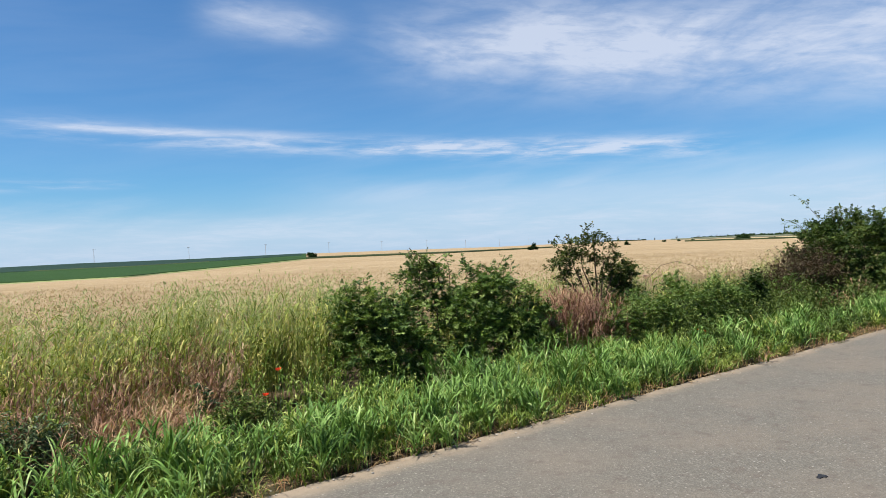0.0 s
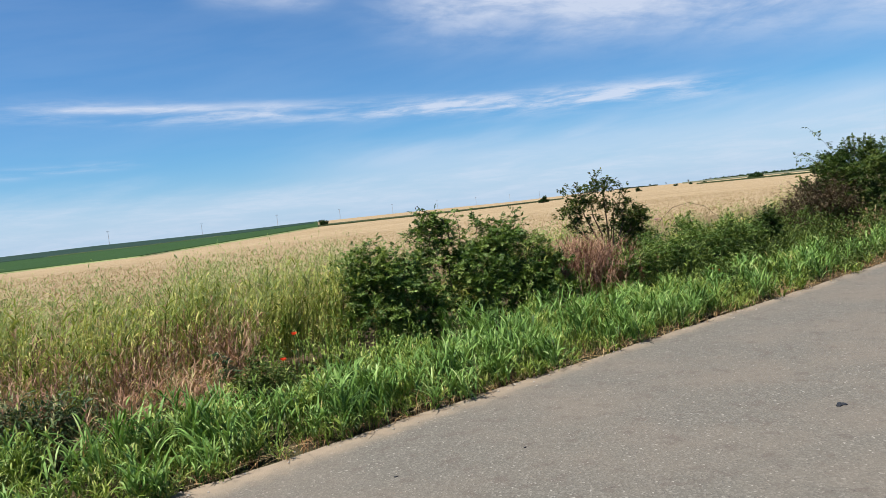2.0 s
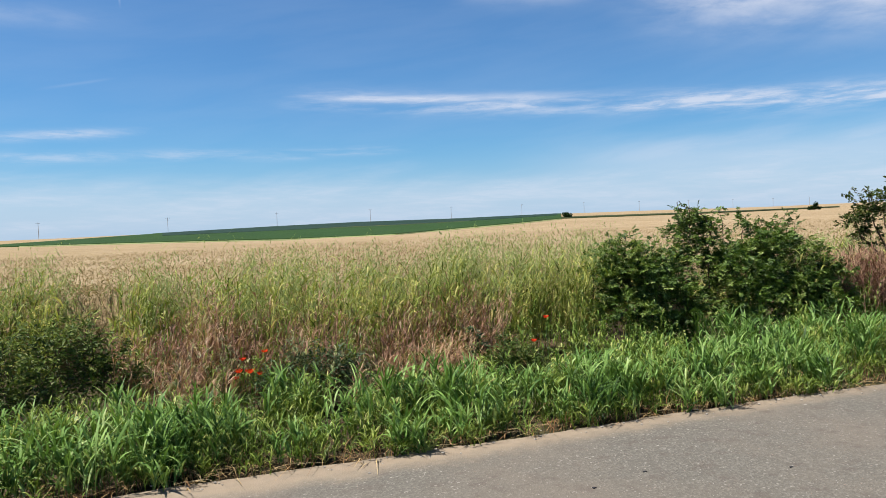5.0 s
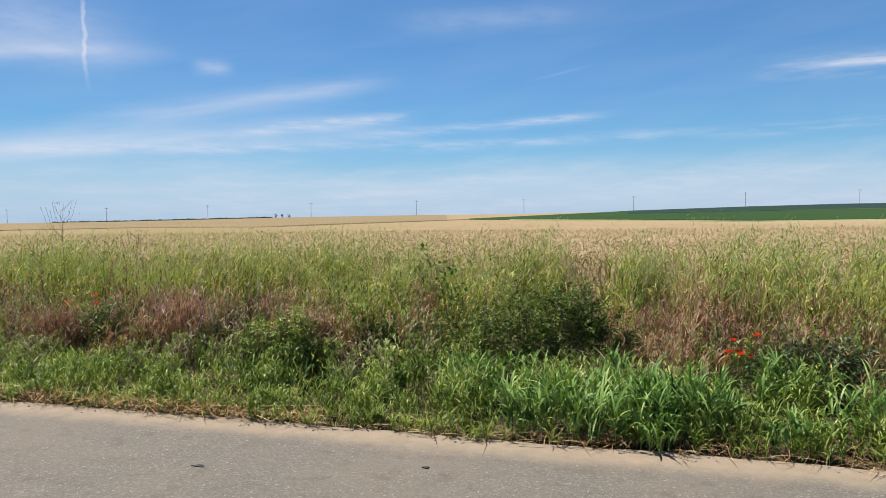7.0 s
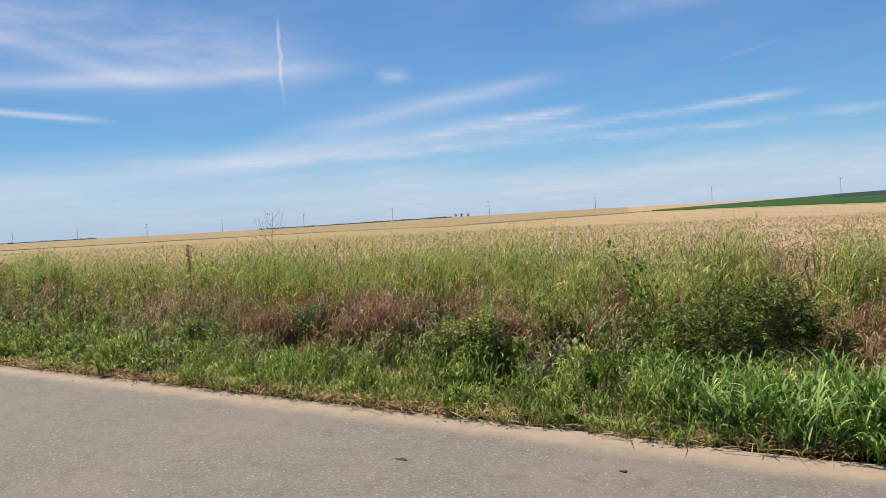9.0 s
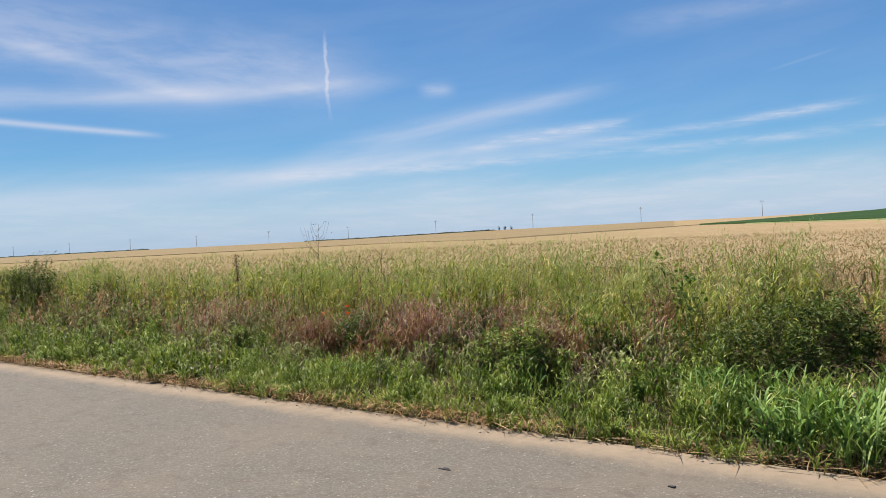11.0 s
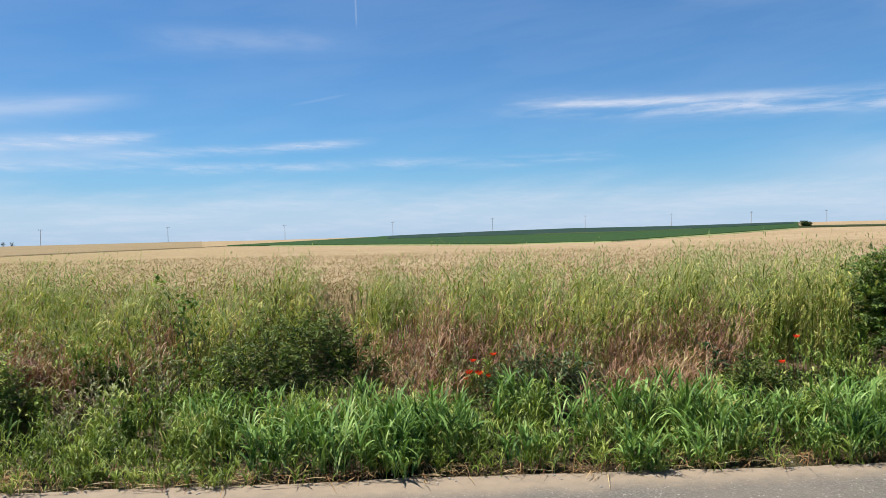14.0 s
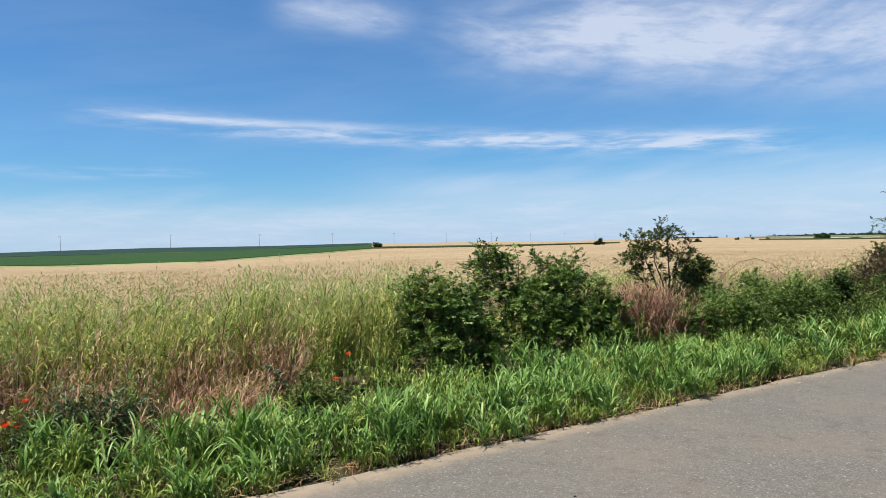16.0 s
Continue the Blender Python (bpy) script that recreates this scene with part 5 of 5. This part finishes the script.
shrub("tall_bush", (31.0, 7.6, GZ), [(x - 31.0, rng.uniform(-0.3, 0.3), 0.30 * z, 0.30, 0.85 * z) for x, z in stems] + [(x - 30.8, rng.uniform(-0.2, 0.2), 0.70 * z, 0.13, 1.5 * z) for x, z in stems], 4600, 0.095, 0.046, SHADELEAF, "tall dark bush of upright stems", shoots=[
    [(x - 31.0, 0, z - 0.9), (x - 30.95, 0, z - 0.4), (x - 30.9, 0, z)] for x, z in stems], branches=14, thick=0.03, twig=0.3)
# the dark bush in the bank, and smaller leafy clumps
# in the shady hollows, dark leaf colour paints the shade there
shrub("dark_bush", (-1.35, 6.25, GZ), [(-0.50, 0, 0.36, 0.22, 1.0), (-0.25, 0.05, 0.50, 0.22, 1.0), (0.05, 0.1, 0.56, 0.24, 1.0), (0.30, 0.1, 0.60, 0.20, 1.1), (0.48, 0, 0.40, 0.20, 1.0), (0.1, -0.1, 0.30, 0.26, 1.0), (-0.75, 0.1, 0.3, 0.18, 1.0)], 620, 0.050, 0.019, DARKLEAF,
      "dark green leafy bush in deep shade on the bank", "bush", "leafy clumps on the bank", branches=8, thick=0.009, twig=0.2)
for x, y, s, mat, words in ((-4.6, 6.5, 0.68, DARKLEAF, "leafy weed clump filling a shady hollow on the bank"), (-3.0, 6.4, 0.5, DARKLEAF, "leafy weed clump filling a shady hollow on the bank"), (-3.75, 5.75, 0.75, WEED, "bright green leafy weed clump on the bank"),
                            (-6.3, 6.4, 0.7, BUSH, "leafy weed clump filling a shady hollow on the bank"), (0.72, 6.05, 0.62, BLUELEAF, "blue-green thistle clump beside the poppies"), (2.5, 5.95, 0.48, DARKLEAF, "leafy weed clump filling a shady hollow on the bank"),
                            (-15.8, 7.0, 1.4, DARKLEAF, "dark green bush standing over the weeds"), (-13.9, 7.3, 0.75, DARKLEAF, "low dark green bush among the oats"), (-7.7, 5.8, 0.5, WEED, "bright green leafy weed clump on the bank")):
    lift = 0.2 if y > 6.9 else 0.0
    shrub("weed_clump", (x, y, GZ), [(-0.3 * s, 0, 0.42 * s + lift, 0.34 * s, 0.9), (0.1 * s, 0.05, 0.52 * s + lift, 0.36 * s, 0.9), (0.4 * s, 0, 0.36 * s + lift, 0.30 * s, 0.9)], int((360 if mat is WEED else 560) * s), 0.044, 0.018, mat, words, "weeds",
          "leafy clumps on the bank", branches=6, thick=0.008, twig=0.16)
shrub("thistle", (2.32, 6.3, GZ), [(0, 0, 0.50, 0.05, 1.2), (0.03, 0, 0.36, 0.05, 1.0)], 16, 0.075, 0.03, BLUELEAF, "small blue-green thistle in the dry grass", "thistle", branches=2, thick=0.006, per=6, twig=0.05)
# a climbing vine with broad leaves
vine = thing("climbing_vine", (-2.42, 6.58, GZ), "broad-leaved climbing vine on the oat stems", "vine")
wood, green = Heap(), Heap()
for pts, k in (([(0.1, 0, 0.3), (0.08, 0, 0.7), (-0.02, 0, 1.0), (-0.22, 0, 1.27)], 26), ([(0.1, 0, 0.4), (0.2, 0.02, 0.72), (0.12, 0, 0.95), (0.02, 0, 1.12)], 26), ([(0.05, 0, 0.5), (-0.02, 0, 0.85), (-0.10, 0, 1.1)], 14)):
    a, b = shoot(pts, 0.005, 0.062, int(2.2 * k), 0.044, 0.04)
    wood.add(a), green.add(b)
part("stem", wood, GREENSTEM, vine)
part("foliage", green, WEED, vine)
ob = thing("straw_clump", (-2.35, 6.6, GZ), "pale dry straw stems standing in the weeds", "dry grass")
h = Heap()
p = np.stack([rng.normal(0, 0.09, 40), rng.normal(0, 0.06, 40), np.zeros(40)], 1)
h.add(blades(p, rng.uniform(0.55, 0.9, 40), 0.012, rng.uniform(0.05, 0.4, 40), 0.5, 4))
tagged(part("straw", h, STRAW, ob), kind="stuff")

# a brown dock spike and a dry branching stalk above the oats
for x, y, tall in ((-9.5, 7.2, 1.40),):
    ob = thing("dock_spike", (x, y, GZ), "brown dock spike in seed above the oats", "dock")
    h = Heap()
    h.add(tube([(0, 0, 0), (0.01, 0, 0.7), (0, 0, tall)], (0.008, 0.006, 0.003), 6))
    part("stem", h, GREENSTEM, ob)
    h = Heap()
    n = 260
    p = np.stack([rng.normal(0, 0.022, n), rng.normal(0, 0.022, n), rng.uniform(tall - 0.42, tall, n)], 1)
    h.add(flakes(p, 0.024, 0.016))
    tagged(part("seed_head", h, SEEDBROWN, ob), kind="stuff")
for x, y, tall in ((-7.25, 6.75, 1.78), (-7.65, 6.8, 1.28), (-6.3, 6.9, 1.42), (-6.8, 6.9, 1.30), (7.9, 7.9, 1.15)):
    ob = thing("dry_stalk", (x, y, GZ), "thin dry branching stalk above the oats", "dry stalk")
    h = Heap()
    h.add(tube([(0, 0, 0), (0.02, 0, 0.6), (0.0, 0, tall * 0.78), (0.03, 0, tall)], (0.0028, 0.0024, 0.002, 0.0012), 5))
    for k in range(9):
        z = tall * rng.uniform(0.70, 0.95)
        a = rng.uniform(0, 6.28)
        l = 0.16 + 0.5 * (tall - z)
        h.add(tube([(0, 0, z), (0.4 * l * math.cos(a), 0.4 * l * math.sin(a), z + 0.35 * l), (0.6 * l * math.cos(a), 0.6 * l * math.sin(a), min(z + l, tall + 0.03))], (0.0018, 0.0016, 0.0012), 5))
    part("stem", h, BARK, ob)
    h = Heap()
    n = 60
    p = np.stack([rng.normal(0, 0.09, n), rng.normal(0, 0.09, n), rng.uniform(tall * 0.86, tall + 0.02, n)], 1)
    h.add(flakes(p, 0.016, 0.009))
    tagged(part("seed_head", h, SEEDBROWN, ob), kind="stuff")


# ---- poppies ----
def poppy(x, y, z, size=1.0, turned=0.0, words=("poppy", "red field poppy in flower among the weeds", "poppy", "poppies on the bank"), petals=4, mat=PETAL):
    ob = thing(words[0], (x, y, GZ), *words[1:])
    h = Heap()
    h.add(tube([(0.03, 0, 0), (0.02, 0.01, z * 0.5), (0, 0, z)], (0.003, 0.0025, 0.002), 5))
    part("stem", h, GREENSTEM, ob)
    r = 0.036 * size
    for k in range(petals):
        a = turned + k * 2 * math.pi / petals
        g = [(0, 0.0), (0.5, 0.25), (1.0, 0.75), (1.15, 1.2)]
        v, q = [], []
        for i, (out, up) in enumerate(g):
            half = (0.15, 0.75, 0.95, 0.55)[i]
            for s in (-1, -0.33, 0.33, 1):
                ang = a + s * half * 0.85
                v.append((math.cos(ang) * out * r, math.sin(ang) * out * r - 0.3 * up * r * 0.5, z + up * r * 0.75 + 0.12 * r * math.cos(s * 7)))
        for i in range(3):
            for j in range(3):
                q.append((i * 4 + j, i * 4 + j + 1, (i + 1) * 4 + j + 1, (i + 1) * 4 + j))
        h = Heap()
        h.add((np.array(v), np.array(q)))
        part("petal", h, mat, ob, smooth=True)
    h = Heap()
    h.add(tube([(0, 0, z), (0, 0, z + 0.3 * r), (0, 0, z + 0.5 * r)], (0.12 * r, 0.28 * r, 0.1 * r), 6))
    part("heart", h, BLACKHEART if mat is PETAL else SEEDBROWN, ob, "black seed heart" if mat is PETAL else "")


for k, (x, y, z) in enumerate(((0.16, 6.0, 0.52), (0.12, 5.95, 0.43), (0.21, 5.95, 0.42), (0.29, 5.95, 0.40), (0.10, 6.0, 0.37), (0.34, 6.05, 0.56), (-6.97, 6.5, 0.60), (-6.55, 6.5, 0.70), (-6.5, 6.45, 0.62), (2.75, 5.7, 0.69), (2.60, 5.65, 0.50), (9.0, 5.5, 0.40),
                               (9.2, 5.5, 0.36))):
    poppy(x, y, z, 0.95 if k in (1, 2) else 0.66, 0.7 * k)


poppy(10.5, 7.35, 1.05, 1.5, 0.3, ("rose_blossom", "pale pink wild rose blossom beside the sapling", "flower"), 5, PINK)


# ---- broad-bladed tufts ----
def tuft(name, x, y, n, tall, wide, spread, label, group, lean=(0.15, 1.0), mat=TUFT):
    ob = thing(name, (x, y, GZ), label, "grass tuft", group)
    h = Heap()
    k = n // 3
    p = np.stack([rng.normal(0, spread, k), rng.normal(0, spread * 0.7, k), np.zeros(k)], 1)
    for vq in culms(p, tall * rng.uniform(0.5, 0.95, k), 5, 0.5 * tall, wide, 0.15 + 0.2 * lean[1], (0.3, 1.9), levels=7):
        h.add(vq)
    tagged(part("grass", h, mat, ob), kind="stuff")
    return ob


BROAD = ("broad-bladed bright green grass tuft on the road's rim", "broad grass tufts")
kinds = [tuft("grass_tuft", -1.29, 4.80, 70, 0.38, 0.018, 0.08, *BROAD, (0.1, 0.6)), tuft("grass_tuft", 0.40, 4.80, 64, 0.31, 0.017, 0.07, *BROAD, (0.1, 0.65)), tuft("grass_tuft", 4.20, 4.80, 70, 0.33, 0.016, 0.07, *BROAD, (0.1, 0.6)),
         tuft("grass_tuft", 1.20, 5.2, 100, 0.54, 0.018, 0.15, *BROAD, (0.2, 1.0)), tuft("grass_tuft", -0.9, 5.2, 95, 0.48, 0.017, 0.17, *BROAD, (0.2, 1.0))]
spots = [(-0.45, 4.95), (0.0, 5.1), (0.75, 5.0), (1.65, 5.1), (1.5, 4.85), (2.1, 5.15), (2.4, 4.85), (2.9, 5.2), (3.2, 4.9), (3.7, 5.1), (4.5, 5.15), (4.9, 4.85), (5.3, 5.1), (5.9, 4.9), (6.4, 5.15), (6.9, 4.9), (7.7, 4.8),
         (7.4, 5.2), (8.2, 5.0), (8.9, 4.85), (9.6, 5.1), (10.5, 4.9), (11.5, 5.1), (12.6, 4.95), (13.8, 5.1), (15.2, 5.0), (-0.3, 5.45), (-1.7, 5.3), (3.6, 5.9), (4.2, 6.1), (4.7, 5.8), (5.2, 6.2), (5.6, 5.9), (6.2, 6.1), (6.7, 5.8), (7.2, 6.1), (7.7, 5.9), (8.3, 5.7), (5.0, 6.4), (6.0, 6.4), (-1.5, 5.65), (-1.1, 5.6), (-0.75, 5.7), (-1.9, 5.7), (-0.2, 5.7), (0.4, 5.5), (-0.6, 4.75), (-1.0, 4.85), (1.0, 5.5), (1.9, 5.5), (3.4, 5.5), (5.0, 5.5), (6.0, 5.6),
         (-2.6, 5.2), (-3.6, 5.3), (-4.4, 4.95), (-2.1, 5.5), (-5.4, 5.2), (-10.8, 4.75), (-4.0, 5.6), (10.0, 5.5), (10.8, 5.4), (11.3, 5.7), (11.9, 5.4), (12.3, 5.8), (12.9, 5.5), (13.4, 5.9), (14.2, 5.6), (14.9, 6.0), (15.6, 5.6), (11.6, 6.1), (13.0, 6.3), (12.0, 5.15), (14.4, 5.25), (9.2, 5.4), (16.8, 5.2), (18.5, 5.1), (20.5, 5.3)]
for k, (x, y) in enumerate(spots):
    src = kinds[(3, 4, 2, 3, 1, 4, 0)[k % 7]]
    s = random.uniform(0.65, 1.0) * (0.72 if x < -2 else 1.0)
    copy_thing(src, pose(x, y, GZ, 0, 0, random.uniform(0, 360)) @ Matrix.Diagonal((s, s, s, 1)))

# ---- loose stones on the rim ----
h = Heap()
for k in range(260):
    x, y, r = rng.uniform(-8, 14), rng.normal(4.50, 0.07), rng.uniform(0.004, 0.013)
    a, sides = rng.uniform(0, 6.28), 5
    ring = [(0.5, -0.3), (1.0, 0.15), (0.65, 0.6), (0.1, 0.7)]
    v = [(x + r * m * rng.uniform(0.75, 1.2) * math.cos(a + 6.283 * j / sides), y + r * m * rng.uniform(0.75, 1.2) * math.sin(a + 6.283 * j / sides), 0.006 + r * (u + 0.25)) for m, u in ring for j in range(sides)]
    q = [(i * sides + j, i * sides + (j + 1) % sides, (i + 1) * sides + (j + 1) % sides, (i + 1) * sides + j) for i in range(3) for j in range(sides)]
    h.add((np.array(v), np.array(q)))
tagged(h.build("loose_stones", STONE), "small pale loose stones along the road's rim", "stones", kind="stuff")

# ---- road marks ----
def blot(x, y, a, b, mat, name, label, category):
    h = Heap()
    t = np.linspace(0, 2 * np.pi, 17)[:-1]
    r = 1 + 0.25 * np.sin(3 * t + x) + 0.15 * np.sin(5 * t + y)
    z = 0.012 + 0.013 * np.clip((3.6 - y) / 2.2, 0, 1) if y > 1.4 else 0.025
    rings = [np.stack([x + np.cos(t) * a * r * f, y + np.sin(t) * b * r * f, np.full(16, z + zz)], 1) for f, zz in ((1.0, -0.01), (0.85, 0.007), (0.05, 0.009))]
    i, j = np.meshgrid(np.arange(2), np.arange(16), indexing="ij")
    h.add((np.concatenate(rings), np.stack([i * 16 + j, i * 16 + (j + 1) % 16, (i + 1) * 16 + (j + 1) % 16, (i + 1) * 16 + j], -1).reshape(-1, 4)))
    ob = h.build(name, mat)
    return tagged(ob, label, category, "dark blots on the asphalt" if mat is TAR else "")


for x, y, a, b in ((4.83, 2.10, 0.05, 0.03), (-3.07, 3.59, 0.045, 0.02), (-1.72, 3.92, 0.022, 0.014), (2.3, 3.6, 0.014, 0.009), (1.9, 3.5, 0.013, 0.009), (-9.4, 3.2, 0.035, 0.018), (-10.6, 3.9, 0.03, 0.014), (3.1, 3.3, 0.012, 0.008)):
    blot(x, y, a, b, TAR, "tar_spot", "small dark tar blot on the asphalt", "tar spot")
h = Heap()
xs = np.linspace(5.08, 6.6, 60)
half = 0.004 + 0.0022 * curve_noise(xs, 3.0, 14.0)
c = np.stack([xs, 1.42 + 0.006 * curve_noise(xs, 1.0, 5.0), np.full(60, 0.031)], 1)
h.add(strip(c[None], (np.array([0, 1.0, 0])[None, :] * half[:, None])[None]))
line = h.build("road_line", CHALK)
tagged(line, "thin worn white paint line on the asphalt", "road marking", kind="structure")
